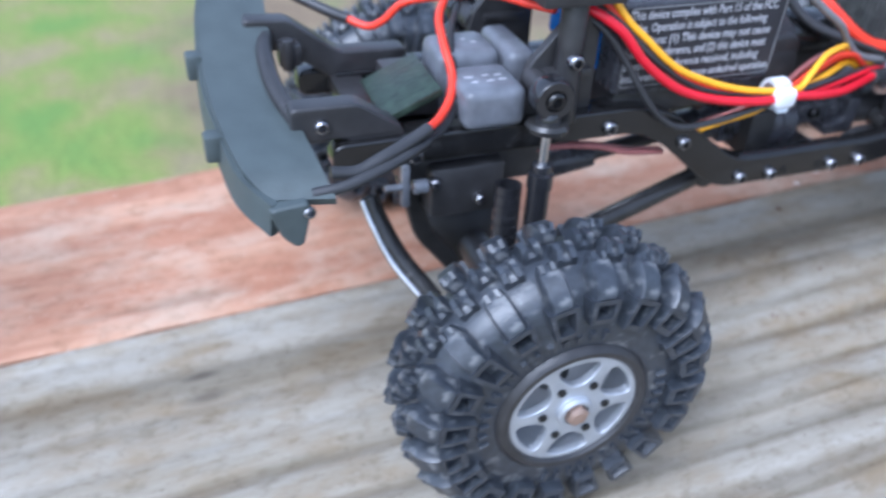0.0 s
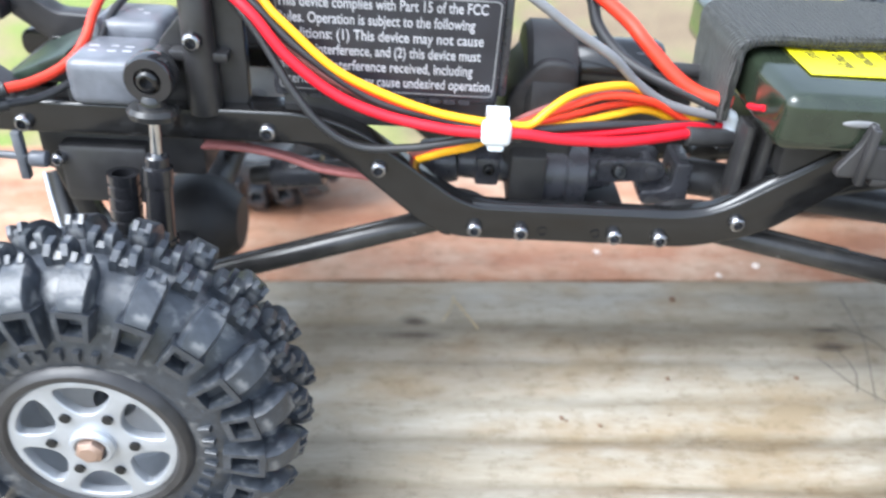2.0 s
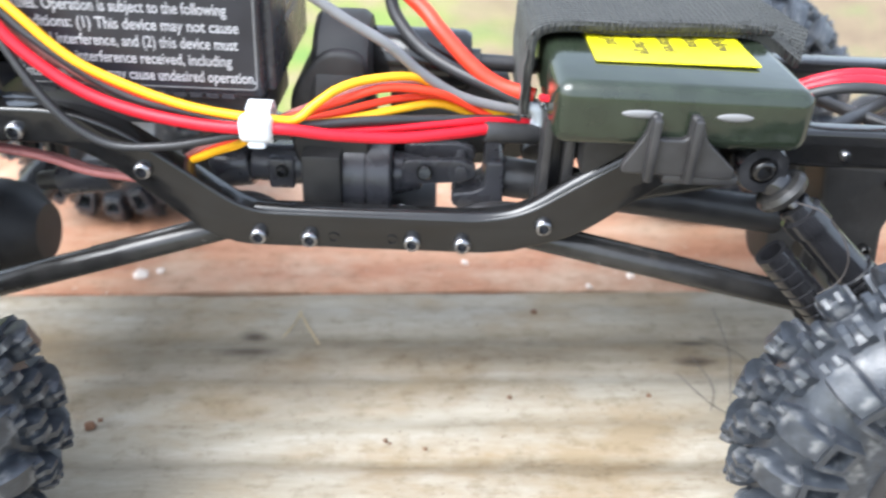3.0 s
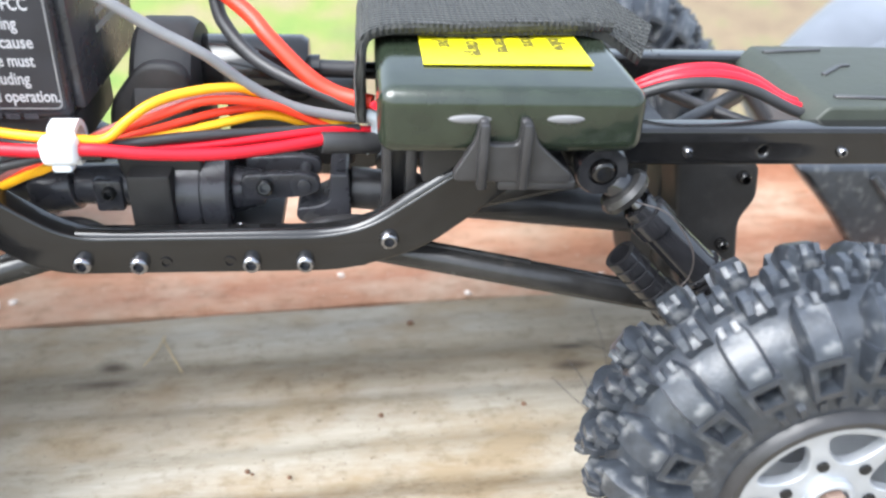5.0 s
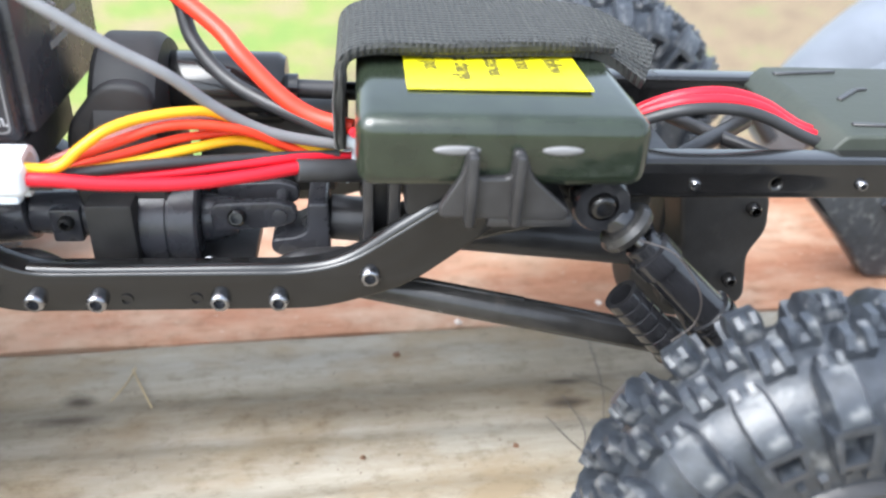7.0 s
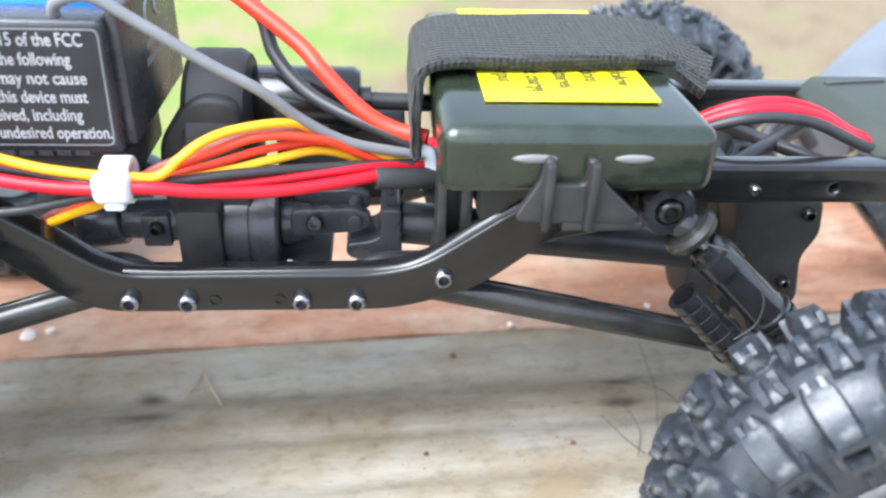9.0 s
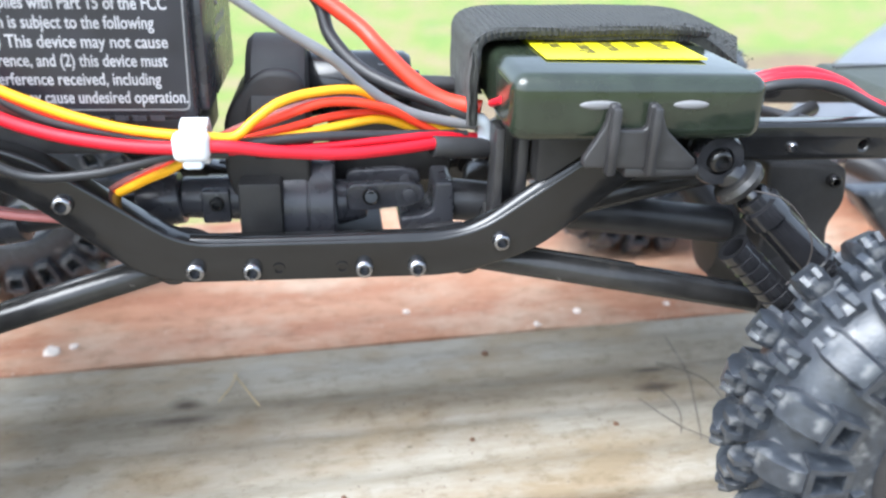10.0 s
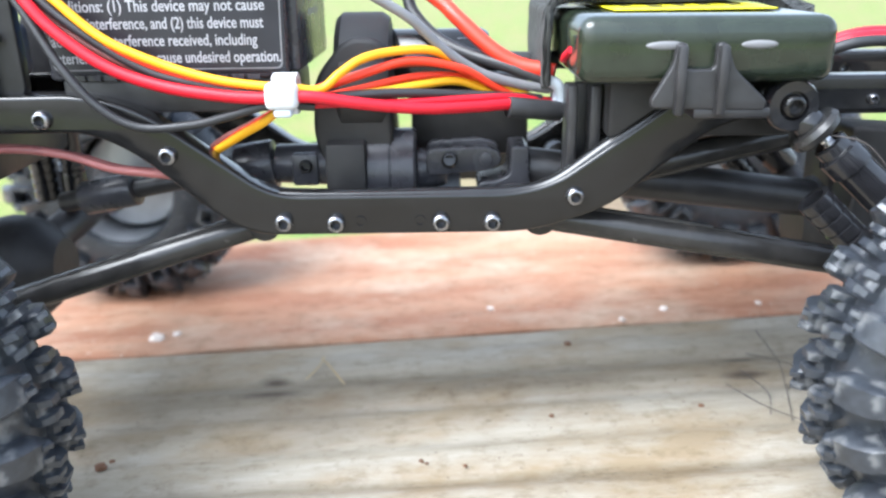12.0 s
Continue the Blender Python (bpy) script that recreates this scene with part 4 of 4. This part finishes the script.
# fuzz of tiny loops along the strap's near edge and over its tail
rnd = random.Random(5)
fuzz = bmesh.new()
path = [Vector((25.5, 8.6, 75.6)), Vector((38, 9.7, 76.0)), Vector((50, 10.6, 76.2)), Vector((58.0, 12.2, 75.4)), Vector((65.0, 11.0, 71.2))]
for k in range(420):
    u = rnd.uniform(0, 3.999)
    i = int(u)
    p = path[i].lerp(path[i + 1], u - i) + Vector((0, abs(rnd.gauss(0, 0.5 + 0.7 * max(u - 2, 0))), rnd.uniform(-0.7, 0.1)))
    d = Vector((rnd.uniform(-0.5, 0.5), rnd.uniform(-0.7, 0.1), rnd.uniform(-0.2, 0.7)))
    a, b, c = fuzz.verts.new(p), fuzz.verts.new(p + Vector((0.16, 0.05, 0))), fuzz.verts.new(p + Vector((0.05, 0.16, 0.05)))
    e = fuzz.verts.new(p + d)
    for f in ((a, b, e), (b, c, e), (c, a, e)):
        fuzz.faces.new(f)
part("loop_fuzz", fuzz, STRAP, STRAP_OB, smooth=False)
part("hem", tube([(23.0, 7.4, 63), (23.0, 7.2, 70.5), (25.0, 8.5, 75.0), (38, 9.6, 75.4), (50, 10.5, 75.6), (57.5, 12.0, 75.0)], 0.75, 8), STRAP, STRAP_OB)

# ---- control box ----
BOX = thing("receiver_box", (-29, 14, 65), "dark control box with white printed notice and blue film wrap", "receiver")
part("case", box(-46.2, -13.0, 2.6, 9.5, 65.2, 81.8, 0.8, 3), CASE, BOX)
part("film_wrap", box(-46.0, -12.8, 9.3, 31, 66.5, 83.2, 1.6, 3), BLUE, BOX, "glossy blue film wrap")
part("end_cap", box(-13.2, -11.6, 4.0, 31.4, 66.0, 82.6, 0.6), CASE, BOX)
for y0, z0, y1 in ((14, 75, 24), (13, 73, 22)):
    part("print_bar", box(-11.62, -11.55, y0, y1, z0, z0 + 0.9, 0, 1), GREYWIRE, BOX, smooth=False)
for y0 in (15, 20):
    part("print_mark", tube([(-11.55, y0 + 1.6, 81), (-11.55, y0, 80), (-11.55, y0, 78.4), (-11.55, y0 + 1.6, 77.6)], 0.22, 6), PRINT, BOX)
part("plinth", box(-45, -13, 3.6, 20, 60.5, 65.3, 0.5), BLACK, BOX)
part("label", plate([rounded([(-45.6, 66.2), (-45.6, 81.2), (-13.0, 81.2), (-13.4, 66.2)], 1.0)], 2.35, 2.6, 0.08), material("black label film", (0.022, 0.022, 0.028), 0.35), BOX)

part("label_border", plate([rounded([(-45.2, 66.6), (-45.2, 80.9), (-13.4, 80.9), (-13.8, 66.6)], 0.9), rounded([(-45.0, 66.8), (-45.0, 80.7), (-13.6, 80.7), (-14.0, 66.8)], 0.8)], 2.28, 2.40, 0.02, 1), GREYWIRE, BOX)

NOTICE = [("This device complies with Part 15 of the FCC", 29.6), ("Rules. Operation is subject to the following", 27.9), ("conditions: (1) This device may not cause", 29.3),
          ("harmful interference, and (2) this device must", 29.0), ("accept any interference received, including", 28.0), ("interference that may cause undesired operation.", 31.0)]
for k, (line, wide) in enumerate(NOTICE):
    text(line, -45.0, 78.9 - 2.26 * k, 2.15, wide, 2.3, PRINT, BOX)
bm = bmesh.new()
for k in range(12):
    box(-43 + k * 2.2, -41.3 + k * 2.2, 2.45, 2.55, 65.25, 65.95, 0, 1, bm)
part("print_bar", bm, CASE, BOX, smooth=False)

# ---- cable tie and connectors ----
TIE = thing("cable_tie", (-12.9, -2, 61), "white nylon cable tie round the wire bundle", "cable tie")
part("head", box(-15.4, -11.0, -4.6, -1.8, 61.9, 65.5, 0.9, 3), NYLON, TIE)
part("tail", box(-14.4, -11.9, -4.2, -2.0, 60.9, 62.1, 0.5, 2), WHITE, TIE)
bm = ribbon([(-13, -2.4, 65.6), (-13, 0.2, 65.9), (-13, 1.6, 63.8), (-13, 0.2, 61.6), (-13, -2.2, 61.5)], Vector((1.6, 0, 0)), 0.8)
part("band", bm, NYLON, TIE)
PLUG = thing("wire_plug", (25, 10, 60), "pale translucent white wire plug", "connector")
bm = tube([(23.6, 8.6, 63.6), (25.0, 8.8, 62.8), (25.6, 9.4, 60.8), (24.8, 9.6, 58.6), (23.4, 9.4, 57.8)], 0.9, 10)
box(24.4, 25.8, 9.0, 13, 59.0, 63.2, 0.4, 2, bm)
part("housing", bm, WHITE, PLUG)
part("shrink_sleeve", rod((17.5, 6.5, 60.2), (25.5, 9.0, 59.0), 1.5, None, 20, 0.2), BLACKWIRE, PLUG)

# ---- things lying on the deck ----
STRAW = material("dry straw", (0.36, 0.27, 0.14), 0.7)
DEBRIS = material("brown dry leaf crumbs", (0.13, 0.065, 0.035), 0.8)


def lying(x, y, h=0.3):
    return (x, y, deck(x, y) + h)


for pts, r in (([(-16.4, 32.4, 0.4), (-14.2, 28.0, 0.8), (-10.9, 22.2, 0.3)], 0.16), ([(-18.4, 24.5, 0.3), (-16.6, 28.5, 0.6), (-16.0, 33.0, 0.4)], 0.13)):
    tagged(part("straw_blade", tube([lying(*p) for p in pts], r, 6), STRAW), "thin dry straw blade on the decking", "straw", "straw on the deck")
rnd = random.Random(11)


def crumb(x, y, r, mat, label, z=0.3):
    bm = bmesh.new()
    bmesh.ops.create_icosphere(bm, subdivisions=2, radius=r)
    for v in bm.verts:
        v.co *= 1 + 0.5 * noise.noise(v.co * 1.3 / r + Vector((x, y, 0)))
        v.co.z *= 0.45
        v.co += Vector((x, y, z + deck(x, y)))
    return tagged(part("crumb", bm, mat), label, "crumb", "crumbs on the deck")


for x, y, r in ((-48.2, 0.9, 1.0), (-46.8, 2.2, 0.5), (25.7, 7.6, 0.5), (32.1, 32.4, 0.7), (3.9, -2.7, 0.45), (4.8, -3.4, 0.3), (10.8, -4.6, 0.35), (50.8, 7.9, 0.5)):
    crumb(x, y, r, DEBRIS, "brown dry leaf crumb on the decking", 0.25)
for x, y, r in ((18, 50, 0.8), (54.2, 44.6, 0.9), (44.6, 40.8, 0.8), (-54, 46.2, 1.7), (-50, 47.5, 0.9), (74, 44.5, 0.7)):
    crumb(x, y, r, material("pale wood chip", (0.75, 0.66, 0.58), 0.8), "pale wood chip on the red board", 0.4)

HAIR = material("dark thin hair", (0.06, 0.05, 0.045), 0.6)
for pts in ([(69, 33, 0.4), (68.3, 20, 0.8), (66.6, 12.1, 0.5), (63.7, 1.9, 0.3)], [(60.9, 18.8, 0.3), (62.7, 10, 0.7), (60.9, 3.8, 0.4)], [(64, 24, 0.3), (70.5, 17, 0.9), (71, 8, 0.6), (66, 4, 0.3)], [(57, 14, 0.3), (61, 6, 0.5), (66, 1, 0.3)]):
    tagged(part("hair", tube([lying(*p) for p in pts], 0.08, 5), HAIR), "thin dark curled hair on the decking", "hair", "hairs on the deck")

tagged(part("hair", tube([(57.5, -7.6, 58.5), (62.0, -9.5, 57.5), (65.5, -11.0, 53.0), (65.5, -11.6, 49.0), (63.0, -11.8, 46.5)], 0.1, 5), HAIR), "thin curled hair caught on the rear shock absorber", "hair")
# pale moulded shell lying on the edge board behind the car
BIN = thing("plastic_shell", (150, 84, 17), "pale grey moulded plastic shell resting on the deck edge", "plastic shell")
part("shell_arch", tube([(132, 98, 29), (148, 108, 35), (171, 125, 40), (206, 151, 45), (253, 190, 50)], 9.5, 24, 8, None, 20), PALE, BIN)
part("shell_rim", tube([(136, 90, 32), (150, 98, 38), (174, 114, 43), (208, 140, 48), (255, 178, 53)], 3.2, 16, 8, None, 6), PALE, BIN)
part("shell_foot", tube([(141, 81, 24), (163, 87, 26), (206, 106, 27), (262, 130, 27)], 7, 20, 8), PALE, BIN)
part("black_strap", tube([(131, 77, 33), (138, 71, 30), (141, 69, 24), (150, 73, 22)], 3.4, 16, 8), BLACK, BIN)
part("wire_loop", tube([(119, 87, 20), (115, 91, 30), (122, 95, 34), (129, 93, 27)], 1.9, 12, 8), BLACK, BIN)
bm = plate([rounded([(112.5, 36), (125.5, 23), (132, 15.4), (172, 17.6), (172, 36)], 2.0)], 47, 53, 1.2)
part("dark_flap", bm, RUBBER, BIN, "dark grey rubbery flap")
for x in (137, 148, 159):
    part("flap_rib", tube([(x - 7, 46.8, 34), (x, 46.6, 27), (x + 7, 46.8, 19)], 0.9, 10), RUBBER, BIN)

# ---- wiring ----
LEAD = thing("wire_harness", (0, 5, 45), "bundle of red, yellow, orange, brown and black wires", "wires")
part("yellow_wire", tube([(-49.3, 3.0, 83.6), (-46.2, 1.0, 79.4), (-43.0, 0.0, 76.5), (-36.6, -1.0, 71.2), (-29.0, -1.5, 67.8), (-22.0, -2.0, 65.8), (-15.9, -2.2, 64.9), (-12.9, -2.2, 64.8), (-8.5, -1.4, 64.2), (-5.7, -0.4, 66.2), (-3.0, 1.0, 67.8), (0.5, 3.0, 68.5), (5.7, 5.0, 68.6), (9.0, 7.0, 67.3), (14.4, 9.0, 63.6), (23.2, 10.5, 60.3)], 0.62), YELLOW, LEAD)
part("orange_wire", tube([(-49.9, 3.5, 82.1), (-46.3, 1.2, 78.2), (-42.4, 0.8, 73.9), (-34.9, -0.6, 69.6), (-26.3, -1.0, 66.1), (-15.8, -1.6, 63.8), (-12.6, -1.4, 63.5), (-8.5, 0.0, 64.2), (-3.0, 2.0, 65.7), (3.5, 4.0, 67.2), (10.9, 6.5, 65.7), (17.2, 9.0, 62.0), (24.7, 11.0, 58.4)], 0.6), ORANGE, LEAD)
part("brown_wire", tube([(-51.2, 4.0, 81.9), (-47.6, 2.0, 78.1), (-43.3, 1.0, 73.1), (-35.8, 0.0, 68.4), (-26.3, -0.5, 64.9), (-15.6, -1.0, 62.8), (-12.4, -0.5, 62.8), (-9.2, 1.5, 63.9), (-3.5, 4.0, 65.5), (2.2, 6.0, 66.6), (9.3, 8.0, 66.0), (16.3, 10.0, 62.8), (24.8, 12.0, 59.1)], 0.6), BROWN, LEAD)
part("black_wire", tube([(-51.1, 3.0, 81.3), (-47.4, 1.0, 78.8), (-41.5, 0.0, 73.4), (-31.5, -0.8, 67.0), (-21.0, -1.4, 64.4), (-14.9, -2.0, 63.6), (-8.5, -0.5, 63.0), (1.0, 2.0, 63.1), (11.5, 6.0, 62.1), (22.7, 10.0, 60.8)], 0.66), BLACKWIRE, LEAD)
part("red_wire", tube([(-53.8, 3.0, 81.8), (-50.9, 1.0, 80.4), (-47.4, -0.4, 77.7), (-43.1, -1.4, 72.7), (-36.6, -2.1, 67.9), (-29.8, -2.6, 65.3), (-22.0, -3.0, 63.9), (-15.9, -3.0, 63.4), (-9.8, -2.8, 63.5), (-3.2, -1.5, 62.3), (4.8, 1.0, 61.1), (12.2, 4.0, 60.7), (18.9, 7.0, 60.6)], 0.82), RED, LEAD)
part("red_wire", tube([(-12.4, -1.0, 62.0), (-7.4, 0.0, 62.1), (1.3, 2.0, 61.7), (10.4, 5.0, 61.6), (18.2, 8.0, 61.3), (25.2, 11.0, 60.1)], 0.6), RED, LEAD)
part("yellow_wire", tube([(-9.3, -0.5, 63.0), (-4.6, 1.0, 63.0), (0.3, 3.0, 63.3), (5.3, 5.0, 63.8), (10.6, 7.5, 63.8), (16.0, 9.5, 61.5), (21.6, 11.0, 58.8)], 0.62), YELLOW, LEAD)
part("orange_wire", tube([(-9.5, 1.0, 62.6), (-3.4, 3.0, 63.6), (4.4, 6.0, 64.8), (10.8, 8.5, 64.3), (17.0, 11.0, 61.6)], 0.55), ORANGE, LEAD)
part("black_wire", tube([(-53.9, 5.0, 80.7), (-49.7, 2.0, 77.6), (-46.5, 0.5, 73.5), (-42.6, -1.0, 67.4), (-38.4, -1.6, 62.4), (-33.2, -1.6, 59.5), (-26.1, -1.6, 59.7), (-20.9, -2.0, 60.9), (-14.9, -2.4, 62.4), (-9.3, -1.0, 61.9)], 0.62), BLACKWIRE, LEAD)
part("yellow_wire", tube([(-13.9, -1.0, 61.7), (-16.7, 0.0, 59.6), (-20.4, 2.0, 57.5), (-24.5, 4.0, 55.0)], 0.6), YELLOW, LEAD)
part("orange_wire", tube([(-14.1, 0.0, 61.5), (-17.6, 1.0, 59.4), (-21.5, 3.0, 57.2), (-25.5, 5.0, 54.6)], 0.55), ORANGE, LEAD)
part("brown_wire", tube([(-14.5, 1.0, 61.3), (-19.1, 2.5, 58.8), (-23.4, 4.0, 56.6), (-26.9, 6.0, 53.9)], 0.55), BROWN, LEAD)
LEAD = thing("antenna_wire", (0, 5, 45), "thin grey antenna wire looping over the receiver", "wire")
part("grey_wire", tube([(-18.0, 5.0, 80.3), (-18.5, 4.0, 82.4), (-17.2, 3.5, 83.8), (-13.8, 3.5, 84.1), (-8.8, 3.8, 81.0), (-2.0, 4.2, 76.4), (3.6, 5.0, 72.9), (8.3, 6.5, 68.5), (13.7, 8.0, 64.9), (19.6, 9.3, 63.0), (24.0, 10.3, 62.1)], 0.72), GREYWIRE, LEAD)
LEAD = thing("servo_lead", (0, 5, 45), "dusky pink and brown servo wires below the rail", "wires")
part("pink_wire", tube([(-61.9, 5.0, 54.9), (-53.9, 4.4, 55.4), (-46.4, 4.0, 54.5), (-39.9, 4.0, 52.4), (-31.8, 4.2, 51.3)], 0.62), PINK, LEAD)
part("brown_wire", tube([(-61.3, 5.0, 55.7), (-53.0, 5.0, 55.6), (-45.6, 5.0, 54.4), (-39.0, 5.0, 52.4), (-31.8, 5.0, 51.6)], 0.42), BROWN, LEAD)
LEAD = thing("motor_lead", (0, 5, 45), "thick red and black motor wires running to the motor", "wires")
part("red_wire", tube([(-12.0, 30.0, 86.0), (-5.0, 24.0, 82.6), (6.7, 18.0, 75.4), (10.6, 15.0, 72.1), (15.4, 12.5, 67.9), (19.6, 11.0, 65.6), (24.6, 9.5, 64.8)], 1.15), SCARLET, LEAD)
part("black_wire", tube([(-5.1, 28.0, 83.0), (-0.6, 25.0, 79.9), (2.3, 22.0, 76.9), (3.7, 20.0, 72.8), (7.5, 17.0, 69.0), (12.3, 14.0, 66.9), (18.7, 11.0, 65.2), (24.4, 10.0, 63.2)], 1.0), BLACKWIRE, LEAD)
LEAD = thing("lamp_lead", (0, 5, 45), "thin red and black lamp wires in black shrink sleeves", "wires")
part("red_wire", tube([(-85.7, 36.0, 70.7), (-82.4, 33.0, 70.0), (-79.7, 31.0, 71.9), (-76.8, 29.0, 75.4), (-71.7, 26.0, 77.1), (-63.3, 20.0, 78.9), (-58.6, 14.0, 78.9), (-55.9, 9.0, 79.3)], 0.72), SCARLET, LEAD)
part("red_wire", tube([(-70.4, 24.0, 77.7), (-73.6, 18.0, 76.2), (-74.6, 12.0, 73.6), (-74.8, 7.0, 70.6), (-76.4, 3.0, 68.3), (-79.5, -1.0, 67.1), (-82.4, -4.0, 67.0)], 0.72), SCARLET, LEAD)
part("black_wire", tube([(-67.6, 25.0, 75.7), (-71.7, 17.0, 74.1), (-73.3, 11.0, 71.1), (-73.6, 7.0, 68.1), (-75.6, 3.0, 66.0), (-79.3, -1.0, 64.6), (-82.7, -4.0, 64.7)], 0.6), BLACKWIRE, LEAD)
part("shrink_sleeve", tube([(-82.3, -4.0, 67.0), (-86.6, -6.0, 65.9), (-91.3, -8.0, 65.0), (-95.2, -9.0, 64.0), (-99.2, -9.0, 64.4)], 1.05), BLACKWIRE, LEAD)
part("shrink_sleeve", tube([(-82.6, -4.0, 64.7), (-86.7, -7.0, 64.5), (-92.2, -9.5, 63.8), (-97.5, -11.0, 63.0), (-102.4, -11.0, 62.4)], 0.95), BLACKWIRE, LEAD)
part("shrink_sleeve", tube([(-85.7, 36.0, 70.7), (-89.1, 38.0, 71.8), (-93.0, 41.0, 73.2), (-95.8, 43.0, 74.4)], 1.05), BLACKWIRE, LEAD)
LEAD = thing("pack_lead", (0, 5, 45), "red and black wires from the battery pack", "wires")
part("red_wire", tube([(61.5, 12.0, 65.8), (63.6, 12.0, 67.3), (68.2, 11.0, 69.3), (73.8, 11.0, 69.6), (79.2, 11.0, 68.1), (85.1, 11.0, 65.0), (92.0, 11.0, 63.0)], 0.85), RED, LEAD)
part("red_wire", tube([(60.8, 10.0, 66.0), (63.2, 10.5, 67.1), (67.7, 9.5, 68.9), (73.3, 9.5, 69.2), (78.6, 9.5, 68.0), (84.0, 9.5, 65.2), (91.1, 9.5, 63.1)], 0.85), RED, LEAD)
part("black_wire", tube([(60.6, 9.0, 65.6), (63.2, 9.0, 66.8), (67.3, 8.0, 68.4), (72.8, 8.0, 68.6), (78.0, 8.0, 67.6), (84.7, 8.0, 64.7), (91.3, 8.0, 62.6)], 0.8), BLACKWIRE, LEAD)
